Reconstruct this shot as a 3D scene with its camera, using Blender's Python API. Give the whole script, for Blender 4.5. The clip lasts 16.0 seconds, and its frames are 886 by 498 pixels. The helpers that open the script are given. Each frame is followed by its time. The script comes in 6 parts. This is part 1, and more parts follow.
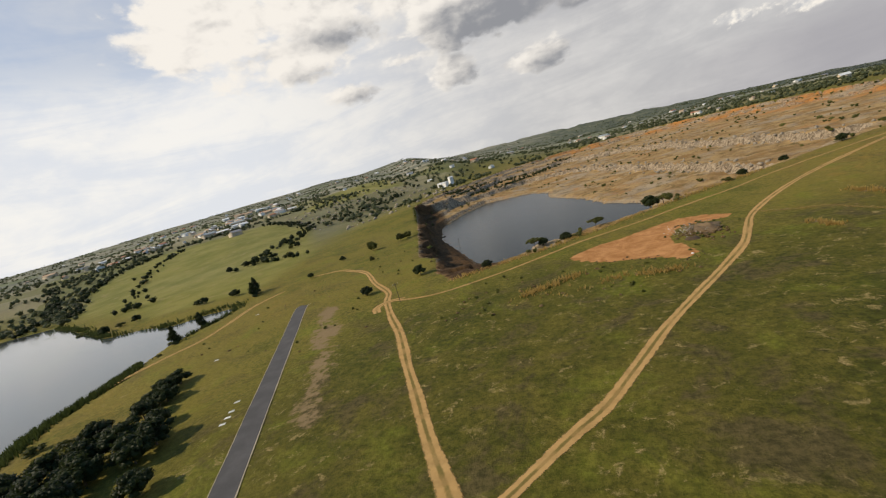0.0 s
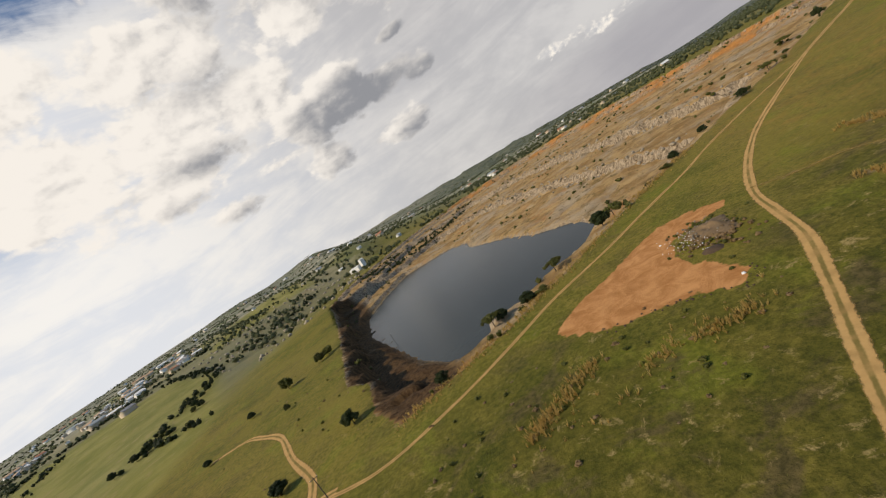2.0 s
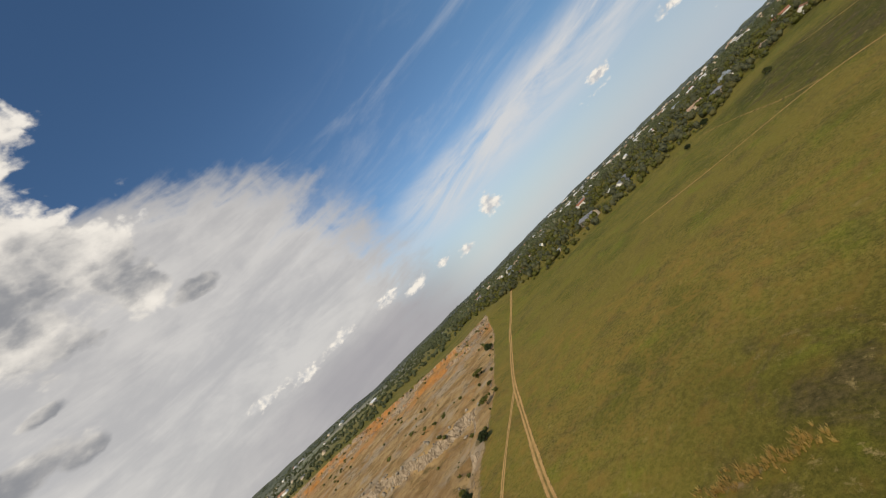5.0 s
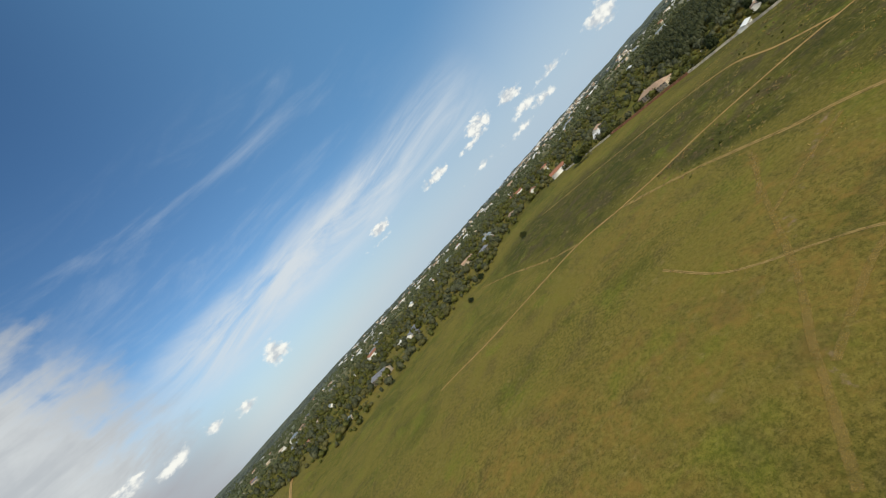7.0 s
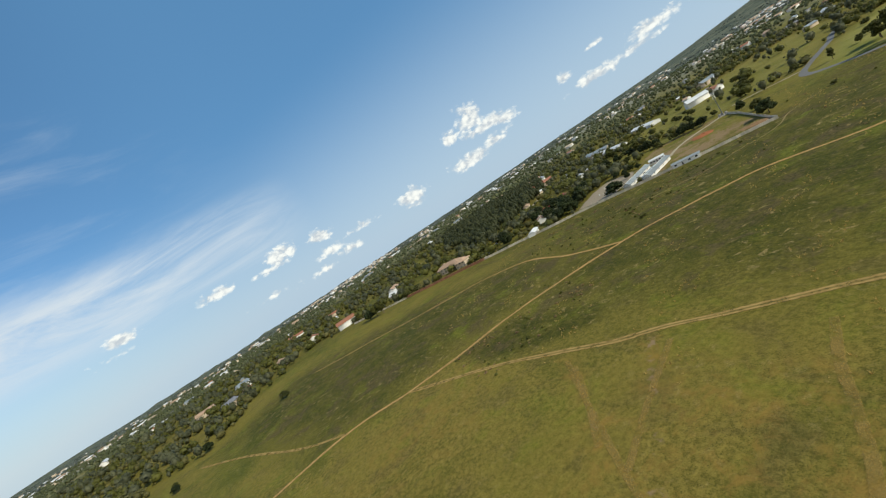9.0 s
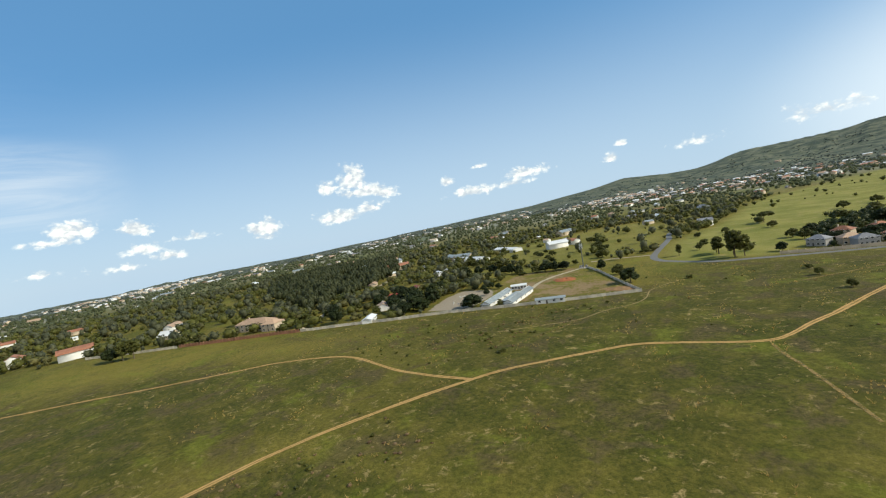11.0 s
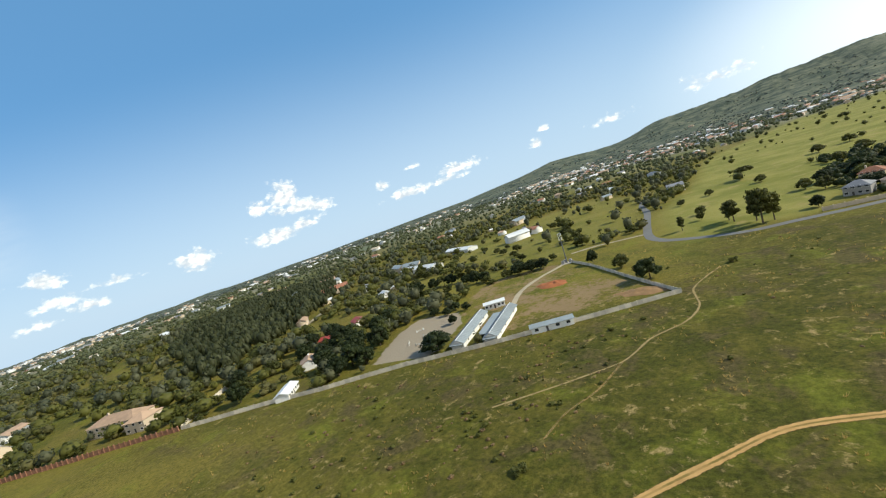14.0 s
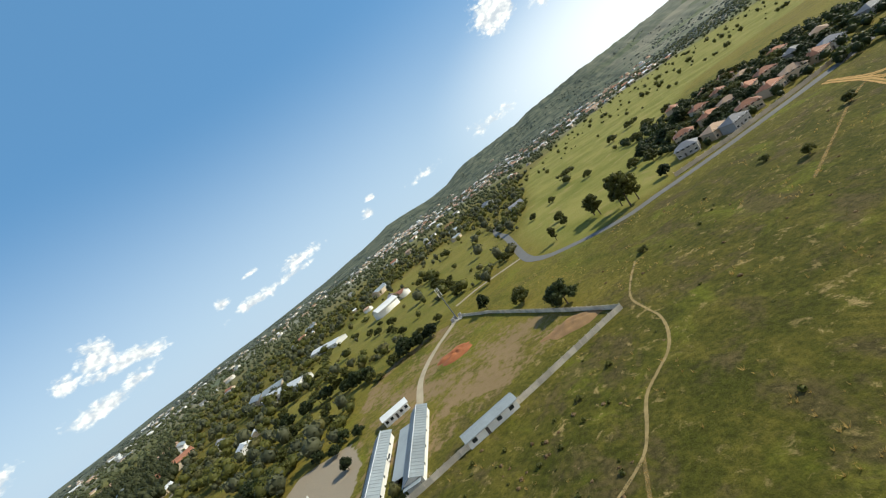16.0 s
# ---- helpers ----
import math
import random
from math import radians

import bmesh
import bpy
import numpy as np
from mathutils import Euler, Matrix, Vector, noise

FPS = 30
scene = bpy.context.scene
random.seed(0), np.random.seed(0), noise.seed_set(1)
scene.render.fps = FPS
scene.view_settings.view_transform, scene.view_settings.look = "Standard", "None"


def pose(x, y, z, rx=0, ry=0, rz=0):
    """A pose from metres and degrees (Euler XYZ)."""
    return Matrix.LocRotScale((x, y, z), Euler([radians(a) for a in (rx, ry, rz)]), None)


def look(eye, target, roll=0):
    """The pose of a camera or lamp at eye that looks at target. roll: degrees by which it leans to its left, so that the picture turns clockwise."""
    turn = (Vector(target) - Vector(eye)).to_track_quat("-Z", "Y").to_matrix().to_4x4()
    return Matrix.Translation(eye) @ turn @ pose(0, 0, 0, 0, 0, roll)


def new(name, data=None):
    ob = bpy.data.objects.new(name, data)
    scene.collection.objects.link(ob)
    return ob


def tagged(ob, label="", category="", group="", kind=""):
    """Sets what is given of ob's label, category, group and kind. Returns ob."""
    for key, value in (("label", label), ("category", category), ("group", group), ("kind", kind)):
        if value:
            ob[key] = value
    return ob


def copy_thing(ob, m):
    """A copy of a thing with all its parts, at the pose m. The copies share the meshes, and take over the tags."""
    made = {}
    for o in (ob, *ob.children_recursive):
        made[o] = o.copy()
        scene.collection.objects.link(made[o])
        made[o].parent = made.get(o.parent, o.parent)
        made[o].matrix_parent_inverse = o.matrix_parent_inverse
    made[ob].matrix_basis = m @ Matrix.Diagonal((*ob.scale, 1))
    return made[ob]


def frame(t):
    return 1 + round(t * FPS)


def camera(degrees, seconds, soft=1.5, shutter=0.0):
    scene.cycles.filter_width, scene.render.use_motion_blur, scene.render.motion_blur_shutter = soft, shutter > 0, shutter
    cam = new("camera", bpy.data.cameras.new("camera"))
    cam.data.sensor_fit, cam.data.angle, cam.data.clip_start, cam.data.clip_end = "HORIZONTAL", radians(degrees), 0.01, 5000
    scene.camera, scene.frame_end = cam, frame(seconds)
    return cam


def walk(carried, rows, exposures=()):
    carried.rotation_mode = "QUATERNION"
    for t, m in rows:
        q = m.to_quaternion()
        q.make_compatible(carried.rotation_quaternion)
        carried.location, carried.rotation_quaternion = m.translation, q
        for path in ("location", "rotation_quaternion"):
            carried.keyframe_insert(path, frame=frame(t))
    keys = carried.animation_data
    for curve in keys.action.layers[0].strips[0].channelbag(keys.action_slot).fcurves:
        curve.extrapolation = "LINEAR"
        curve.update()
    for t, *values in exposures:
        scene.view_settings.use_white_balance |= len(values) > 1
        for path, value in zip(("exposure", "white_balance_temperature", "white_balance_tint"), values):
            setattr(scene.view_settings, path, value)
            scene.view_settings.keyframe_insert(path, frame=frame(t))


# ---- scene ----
from math import atan2, cos, sin, pi

cam = camera(91.8, 16.0, 1.2)
EXPOSURES = [(0, 0.0, 6800, 11), (2.5, -0.02, 6900, 12), (4.2, -0.1, 7000, 12), (6.3, 0.0, 6500, 7), (8.0, 0.1, 6300, 5), (10.0, 0.2, 6250, 4), (12.5, 0.50, 6250, 4), (13.7, 0.50, 6250, 4), (14.6, 0.40, 6250, 4), (16.0, 0.38, 6250, 4)]
PATH = [
    (0, (1.12, -3.78, 48.03), (-35.62, 87.52, 30.33), -16.02),
    (0.5, (-3.34, 10.57, 49.21), (-41.79, 101.76, 34.79), -30.27),
    (1, (-7.65, 25.92, 49.29), (-40.63, 119.29, 35.39), -30.18),
    (1.5, (-10.74, 41.84, 48.85), (-35.47, 137.60, 34.10), -28.80),
    (2, (-11.77, 57.62, 48.91), (-27.42, 155.75, 37.66), -33.98),
    (2.5, (-11.64, 72.10, 49.30), (-11.92, 171.93, 43.39), -38.44),
    (3, (-9.36, 85.35, 50.44), (-1.03, 184.99, 48.57), -43.78),
    (3.5, (-6.49, 98.67, 51.98), (19.48, 195.23, 53.73), -43.91),
    (4, (-1.10, 111.31, 53.37), (41.31, 201.29, 63.66), -45.39),
    (4.2, (2.80, 116.86, 54.32), (51.80, 203.39, 64.94), -43.85),
    (6.3, (58.96, 149.21, 66.82), (149.41, 191.85, 67.29), -52.67),
    (6.5, (64.20, 150.62, 66.69), (156.85, 188.23, 66.16), -51.45),
    (7, (79.59, 153.75, 66.96), (176.97, 176.19, 63.26), -47.70),
    (7.5, (96.18, 154.34, 65.95), (195.62, 162.18, 58.88), -43.75),
    (8, (112.97, 152.49, 64.35), (212.33, 146.10, 55.04), -40.34),
    (8.5, (128.99, 149.00, 62.49), (226.13, 127.22, 52.95), -35.46),
    (9, (143.57, 143.59, 61.47), (237.25, 109.79, 52.45), -32.26),
    (9.5, (158.48, 135.72, 60.19), (247.38, 90.47, 53.13), -26.21),
    (10, (171.56, 126.61, 59.30), (255.02, 71.90, 52.92), -19.32),
    (12.5, (229.86, 76.87, 58.29), (297.64, 3.87, 49.53), -4.55),
    (13, (240.51, 65.12, 58.27), (306.65, -9.25, 48.52), -4.33),
    (13.5, (249.96, 54.44, 58.66), (313.97, -21.76, 48.81), -3.68),
    (14, (259.87, 43.91, 59.05), (325.27, -31.16, 49.72), -17.79),
    (14.5, (268.74, 32.59, 59.42), (330.08, -45.62, 48.52), -29.43),
    (15, (277.68, 20.26, 59.07), (328.65, -64.66, 45.22), -30.66),
    (15.5, (285.37, 8.39, 58.41), (326.46, -82.01, 46.61), -29.31),
    (16, (291.57, -5.43, 57.20), (326.00, -98.81, 47.48), -35.80),
]
walk(cam, [(t, look(eye, target, roll)) for t, eye, target, roll in PATH], EXPOSURES)

# ---- light ----
SUN_AZ, SUN_EL = radians(-118), radians(36)


class Nodes:
    """Short names for building a node tree."""

    def __init__(self, tree):
        self.tree = tree
        tree.nodes.clear()

    def add(self, kind):
        return self.tree.nodes.new(kind)

    def put(self, socket, value):
        if isinstance(value, bpy.types.NodeSocket):
            self.tree.links.new(value, socket)
        elif isinstance(value, (tuple, list)) and len(value) == 3 and socket.type == "RGBA":
            socket.default_value = (*value, 1)
        else:
            socket.default_value = value

    def math(self, op, a, b=0.0, c=0.0, clamp=False):
        n = self.add("ShaderNodeMath")
        n.operation, n.use_clamp = op, clamp
        for i, v in enumerate((a, b, c)):
            self.put(n.inputs[i], v)
        return n.outputs[0]

    def vmath(self, op, a, b=(0, 0, 0)):
        n = self.add("ShaderNodeVectorMath")
        n.operation = op
        self.put(n.inputs[0], a)
        self.put(n.inputs[3 if op == "SCALE" else 1], b)
        return n.outputs["Value" if op in ("DOT_PRODUCT", "LENGTH") else "Vector"]

    def xyz(self, x, y, z):
        n = self.add("ShaderNodeCombineXYZ")
        for i, v in enumerate((x, y, z)):
            self.put(n.inputs[i], v)
        return n.outputs[0]

    def noise(self, vector, scale, detail=4.0, rough=0.55, warp=0.0):
        n = self.add("ShaderNodeTexNoise")
        self.put(n.inputs["Vector"], vector)
        for key, v in (("Scale", scale), ("Detail", detail), ("Roughness", rough), ("Distortion", warp)):
            self.put(n.inputs[key], v)
        return n.outputs["Fac"]

    def span(self, v, a, b, c=0.0, d=1.0, smooth=True):
        n = self.add("ShaderNodeMapRange")
        n.interpolation_type = "SMOOTHSTEP" if smooth else "LINEAR"
        for i, x in enumerate((v, a, b, c, d)):
            self.put(n.inputs[i], x)
        return n.outputs[0]

    def mix(self, fac, a, b):
        n = self.add("ShaderNodeMix")
        n.data_type = "RGBA"
        self.put(n.inputs[0], fac)
        self.put(n.inputs[6], a)
        self.put(n.inputs[7], b)
        return n.outputs[2]

    def attr(self, name):
        n = self.add("ShaderNodeAttribute")
        n.attribute_name = name
        return n.outputs["Fac"]

    def bump(self, height, strength, distance):
        n = self.add("ShaderNodeBump")
        self.put(n.inputs["Strength"], strength)
        self.put(n.inputs["Distance"], distance)
        self.put(n.inputs["Height"], height)
        return n.outputs[0]

    def surface(self, color, rough=0.8, normal=None, alpha=None, **more):
        b = self.add("ShaderNodeBsdfPrincipled")
        self.put(b.inputs["Base Color"], color)
        self.put(b.inputs["Roughness"], rough)
        for key, v in more.items():
            self.put(b.inputs[key], v)
        if normal is not None:
            self.put(b.inputs["Normal"], normal)
        out = b.outputs[0]
        if alpha is not None:
            clear = self.add("ShaderNodeBsdfTransparent")
            m = self.add("ShaderNodeMixShader")
            self.put(m.inputs[0], alpha)
            self.tree.links.new(clear.outputs[0], m.inputs[1])
            self.tree.links.new(out, m.inputs[2])
            out = m.outputs[0]
        o = self.add("ShaderNodeOutputMaterial")
        self.tree.links.new(out, o.inputs[0])


# Clouds: azimuth, elevation, half width, half height (degrees), strength
BANKS = [
    (-12, 17.0, 8.5, 3.4, 1.2), (-4, 15.6, 6.5, 2.0, 1.2), (1, 14.3, 3.0, 1.3, 1.1), (-18.5, 21.8, 7.0, 3.6, 1.2),
    (0, 35, 15, 9.5, 1.2), (-14, 38, 13, 8, 1.1), (11, 30.5, 7, 5, 1.1), (3, 25.5, 6, 4, 1.1), (-10, 28, 8, 4, 1.1), (8, 43, 9, 5, 1.0),
    (14.3, 24.4, 2.8, 2.0, 1.0), (19, 22, 3.0, 1.2, 0.9), (0.7, 19.3, 2.6, 0.8, 0.9),
    (-29, 22.5, 8, 5.0, 1.1), (-40, 23, 8, 4.6, 1.1), (-46, 19.5, 4.5, 3.2, 0.95), (-32, 17, 9, 3.2, 0.95), (-26, 29, 9, 4.5, 1.1), (-43, 30, 10, 4, 1.0), (-62, 33, 10, 5, 0.9),
    (-27.6, 12.0, 3.2, 1.5, 0.95), (-14.8, 11.2, 3.8, 1.7, 1.0), (-4, 9.6, 3.8, 1.5, 1.0), (-20, 14.0, 5.0, 1.2, 0.7), (-78, 26, 9, 6, 0.7),
]
# Grey undersides of the banks
SHADES = [
    (-7, 15.2, 12.0, 3.6, 1.2), (2, 13.4, 5.0, 2.2, 1.3), (0, 30.0, 14, 5.5, 1.0), (6, 22.8, 7.0, 3.2, 1.0), (-13, 33, 10, 4.5, 0.9), (14, 27.0, 8, 3.4, 0.9),
    (20, 21.4, 4.5, 2.2, 1.2), (1.5, 18.7, 4.5, 1.8, 1.2), (-25.5, 11.0, 4.0, 1.6, 1.1), (-12.4, 9.9, 4.6, 1.8, 1.0), (-1.8, 8.7, 4.6, 1.6, 1.0), (-27, 18.2, 7, 1.8, 0.8), (-32, 15.0, 6, 1.4, 0.6), (-23, 25.5, 7, 2.4, 0.7),
]
PUFFS = [
    (53.4, 4.4, 1.9, 1.9, 1.1), (73.6, 5.8, 1.9, 1.0, 1.1), (72.5, 4.6, 2.4, 0.8, 0.6), (83.3, 5.0, 2.8, 0.9, 1.0), (91.6, 5.3, 2.8, 1.5, 1.1), (90, 4.4, 3.2, 0.7, 0.9),
    (97.2, 4.7, 2.4, 1.1, 1.1), (97.6, 2.6, 2.6, 1.1, 0.95), (102.0, 3.1, 2.6, 0.7, 0.8), (100, 1.4, 2.4, 0.9, 0.8), (94.6, 0.8, 3.6, 0.7, 0.6), (88.6, 1.5, 3.0, 0.6, 0.6),
    (110.1, 2.8, 2.2, 1.5, 1.1), (109.4, 1.8, 3.2, 0.6, 0.7), (121.6, 7.0, 2.2, 2.3, 1.15), (118.2, 6.5, 1.6, 1.3, 1.1), (123.0, 5.4, 4.4, 1.1, 1.05), (125.6, 4.9, 1.8, 1.0, 1.0),
    (119.5, 2.7, 4.0, 1.2, 1.05), (123.4, 3.2, 2.4, 1.2, 0.9), (138.2, 6.2, 1.3, 0.5, 1.0), (133.9, 4.9, 1.1, 0.9, 0.9), (144.6, 4.3, 3.4, 1.1, 1.05), (136.8, 3.0, 3.6, 1.1, 0.85), (142.0, 3.2, 4.0, 0.8, 0.7),
    (154.4, 3.9, 1.3, 0.8, 0.9), (155.8, 5.5, 1.0, 0.5, 1.0), (163.5, 3.9, 4.2, 0.9, 0.7), (175, 4.2, 4.6, 1.2, 0.75), (-178.2, 14.0, 3.4, 3.4, 1.2), (-172, 12, 3.5, 2.0, 0.9),
    (47, 2.5, 2.0, 1.2, 0.9), (43.6, 3.6, 1.8, 1.0, 0.9), (39, 4.0, 2.8, 1.2, 0.95), (35, 5.2, 2.4, 1.2, 0.95), (27, 5.7, 3.2, 1.2, 0.9), (21.5, 5.4, 2.6, 1.1, 0.85), (16.2, 6.3, 3.0, 1.2, 0.9),
]

world = bpy.data.worlds.new("sky")
scene.world = world
world.use_nodes = True
w = Nodes(world.node_tree)
sky = w.add("ShaderNodeTexSky")
sky.sky_type, sky.sun_disc, sky.sun_elevation, sky.sun_rotation = "NISHITA", False, SUN_EL, SUN_AZ
sky.altitude, sky.air_density, sky.dust_density, sky.ozone_density = 1500.0, 1.1, 0.3, 1.8
way = w.add("ShaderNodeTexCoord").outputs["Generated"]
sep = w.add("ShaderNodeSeparateXYZ")
w.put(sep.inputs[0], w.vmath("NORMALIZE", way))
DEG = 180 / pi
# azimuth measured from 60 degrees, so that its seam lies near the sun
c60, s60 = cos(radians(60)), sin(radians(60))
along = w.math("ADD", w.math("MULTIPLY", sep.outputs[0], s60), w.math("MULTIPLY", sep.outputs[1], c60))
side = w.math("SUBTRACT", w.math("MULTIPLY", sep.outputs[0], c60), w.math("MULTIPLY", sep.outputs[1], s60))
az = w.math("ADD", w.math("MULTIPLY", w.math("ARCTAN2", side, along), DEG), 60.0)
el = w.math("MULTIPLY", w.math("ARCSINE", sep.outputs[2]), DEG)


def spread(cells, az, el, base=1.0):
    """The strongest of some soft ovals at a place in the sky; base flattens their undersides."""
    best = None
    for a, e, wa, we, s in cells:
        if a < -120:
            a += 360
        u = w.math("DIVIDE", w.math("SUBTRACT", az, a), wa)
        v = w.math("DIVIDE", w.math("SUBTRACT", el, e), we)
        if base > 1.0:
            v = w.math("MAXIMUM", v, w.math("MULTIPLY", v, -base))
        far = w.math("SQRT", w.math("ADD", w.math("MULTIPLY", u, u), w.math("MULTIPLY", v, v)))
        one = w.math("MULTIPLY", w.math("SUBTRACT", 1.25, far), s)
        best = one if best is None else w.math("SMOOTH_MAX", best, one, 0.12)
    return best


def lumps(p, scale, smooth):
    n = w.add("ShaderNodeTexVoronoi")
    n.feature = "SMOOTH_F1"
    w.put(n.inputs["Vector"], p)
    w.put(n.inputs["Scale"], scale)
    w.put(n.inputs["Smoothness"], smooth)
    return w.math("SUBTRACT", 0.45, n.outputs["Distance"])


def billow(aside, lift, detail=10.0, smooth=0.5, freq=(0.060, 0.098), layers=((3.0, 0.34), (7.0, 0.22), (16.0, 0.12))):
    """Heaped cloud: slow billows with rounded lumps of several sizes, about -1 to 1."""
    a, e = w.math("ADD", az, aside), w.math("ADD", el, lift)
    p = w.xyz(w.math("MULTIPLY", a, freq[0]), w.math("MULTIPLY", e, freq[1]), 0.3)
    stir = w.xyz(w.noise(p, 2.6, 5.0, 0.6), w.noise(w.vmath("ADD", p, (9, 4, 2)), 2.6, 5.0, 0.6), 0.0)
    q = w.vmath("ADD", p, w.vmath("SCALE", stir, 0.40))
    total = w.math("MULTIPLY", w.math("SUBTRACT", w.noise(p, 1.6, detail, 0.60, 0.1), 0.5), 0.9)
    for scale, share in layers:
        total = w.math("ADD", total, w.math("MULTIPLY", lumps(q, scale, smooth), share))
    return total


# heaped banks: lit on the side of the sun, grey below
heaped = billow(0.0, 0.0)
shape = spread(BANKS, az, el)
d0 = w.math("ADD", w.math("MULTIPLY", heaped, 2.1), shape)
bank = w.span(d0, 0.10, 0.55)
slope = w.math("SUBTRACT", billow(0.0, 0.0, 7.0, 0.6), billow(-1.1, 0.9, 7.0, 0.6))
under = w.span(w.math("ADD", spread(SHADES, az, el), w.math("MULTIPLY", heaped, 1.3)), -0.1, 1.1)
bank_shade = w.math("ADD", w.math("MULTIPLY", slope, 1.7), w.math("SUBTRACT", 0.86, w.math("MULTIPLY", under, 0.80)))
bank_shade = w.math("ADD", bank_shade, w.span(az, -14.0, -50.0, 0.0, 0.22))
bank_shade = w.span(bank_shade, -0.1, 1.1)
# small fair-weather clouds with flat bases
fluff = billow(0.0, 0.0, 8.0, 0.4, (0.26, 0.36), ((2.2, 0.40), (5.0, 0.30), (11.0, 0.16)))
d1 = w.math("ADD", w.math("MULTIPLY", fluff, 1.6), spread(PUFFS, az, el, 1.5))
puff = w.span(d1, 0.26, 0.90)
puff_shade = w.math("ADD", w.math("MULTIPLY", w.math("SUBTRACT", fluff, billow(-0.35, 0.45, 4.0, 0.6, (0.26, 0.36), ((2.2, 0.40), (5.0, 0.30)))), 2.0), 0.62)
puff_shade = w.span(puff_shade, 0.1, 1.0)
# thin high streaks
st = w.xyz(w.math("ADD", w.math("MULTIPLY", az, 0.045), w.math("MULTIPLY", el, 0.05)), w.math("SUBTRACT", w.math("MULTIPLY", el, 0.24), w.math("MULTIPLY", az, 0.020)), 7.0)
wisp = w.noise(st, 1.0, 7.0, 0.62, 0.6)
band = w.math("MULTIPLY", w.math("MULTIPLY", w.span(az, 36.0, 50.0), w.span(az, 88.0, 99.0, 1.0, 0.0)), w.math("MULTIPLY", w.span(el, 4.5, 9.0), w.span(el, 11.0, 15.0, 1.0, 0.0)))
thin = w.math("MULTIPLY", w.math("MULTIPLY", w.span(az, 24.0, 45.0), w.span(az, 70.0, 96.0, 1.0, 0.0)), w.math("MULTIPLY", w.span(el, 10.0, 15.0), w.span(el, 22.0, 34.0, 1.0, 0.0)))
streak = w.math("ADD", w.math("MULTIPLY", band, w.span(wisp, 0.32, 0.62, 0.12, 0.95)), w.math("MULTIPLY", thin, w.span(wisp, 0.44, 0.80, 0.0, 0.28)), clamp=True)
# white veil of high cloud towards the sun, with a ragged edge
vu, vv = w.math("MAXIMUM", w.math("DIVIDE", w.math("ADD", az, 25.0), 66.0), 0.0), w.math("DIVIDE", el, 36.0)
rim = w.math("ADD", w.math("POWER", vu, 3.0), w.math("POWER", w.math("MAXIMUM", vv, 0.0), 5.0))
rim = w.math("ADD", rim, w.math("MULTIPLY", w.math("ADD", w.math("SUBTRACT", wisp, 0.5), w.math("MULTIPLY", heaped, 0.6)), 0.75))
veil = w.span(rim, 1.10, 0.72, 0.0, 0.95)
veil = w.math("MULTIPLY", veil, w.math("SUBTRACT", 1.0, w.math("MULTIPLY", w.span(az, -38.0, -50.0), w.math("MULTIPLY", w.span(el, 14.0, 20.0), 0.45))))
low = w.span(el, w.span(az, 60.0, 130.0, 16.0, 26.0), 0.0, 0.0, 0.84)
HAZE = (4.1, 5.0, 6.0)
vivid = w.add("ShaderNodeHueSaturation")
vivid.inputs["Saturation"].default_value = 1.18
w.put(vivid.inputs["Color"], sky.outputs[0])
clear = w.mix(w.span(az, 46.0, 96.0, 0.0, 0.7), vivid.outputs[0], (1.10, 2.50, 4.45))
base = w.mix(low, clear, HAZE)
# towards the sun the low sky turns white
glare = w.span(w.math("SQRT", w.math("ADD", w.math("POWER", w.math("DIVIDE", w.math("SUBTRACT", az, 198.0), 34.0), 2.0), w.math("POWER", w.math("DIVIDE", w.math("SUBTRACT", el, 4.0), 15.0), 2.0))), 1.0, 0.1, 0.0, 0.9)
base = w.mix(glare, base, (8.2, 8.3, 8.3))
base = w.mix(veil, base, w.mix(w.span(az, 6.0, -48.0), w.mix(w.span(w.math("ADD", wisp, w.math("MULTIPLY", heaped, 0.5)), 0.30, 0.70), (4.6, 4.65, 4.8), (5.9, 5.9, 5.9)), w.mix(w.span(w.math("ADD", wisp, w.math("MULTIPLY", heaped, 0.5)), 0.30, 0.66), (6.8, 7.2, 7.8), (8.4, 8.4, 8.2))))
murk = w.math("MULTIPLY", w.math("MULTIPLY", w.span(az, 2.0, 26.0), w.span(az, 50.0, 36.0)), w.span(el, 7.0, 2.0, 0.0, 0.75))
base = w.mix(murk, base, (3.2, 3.2, 3.6))
base = w.mix(streak, base, (6.0, 6.3, 6.7))
base = w.mix(bank, base, w.mix(bank_shade, (2.6, 2.75, 3.05), (8.2, 8.0, 7.6)))
base = w.mix(w.math("MULTIPLY", puff, 0.95), base, w.mix(puff_shade, (5.0, 5.2, 5.5), (8.7, 8.4, 7.8)))
bg = w.add("ShaderNodeBackground")
w.put(bg.inputs[0], base)
bg.inputs[1].default_value = 0.11
out = w.add("ShaderNodeOutputWorld")
w.tree.links.new(bg.outputs[0], out.inputs[0])

sun = new("sun", bpy.data.lights.new("sun", "SUN"))
sun.data.energy, sun.data.angle, sun.data.color = 3.9, radians(0.6), (1.0, 0.89, 0.70)
sun.matrix_world = look((sin(SUN_AZ) * cos(SUN_EL) * 50, cos(SUN_AZ) * cos(SUN_EL) * 50, sin(SUN_EL) * 50), (0, 0, 0))

# ---- materials ----


def material(name):
    m = bpy.data.materials.new(name)
    m.use_nodes = True
    return m, Nodes(m.node_tree)


def place(n):
    return n.add("ShaderNodeTexCoord").outputs["Object"]


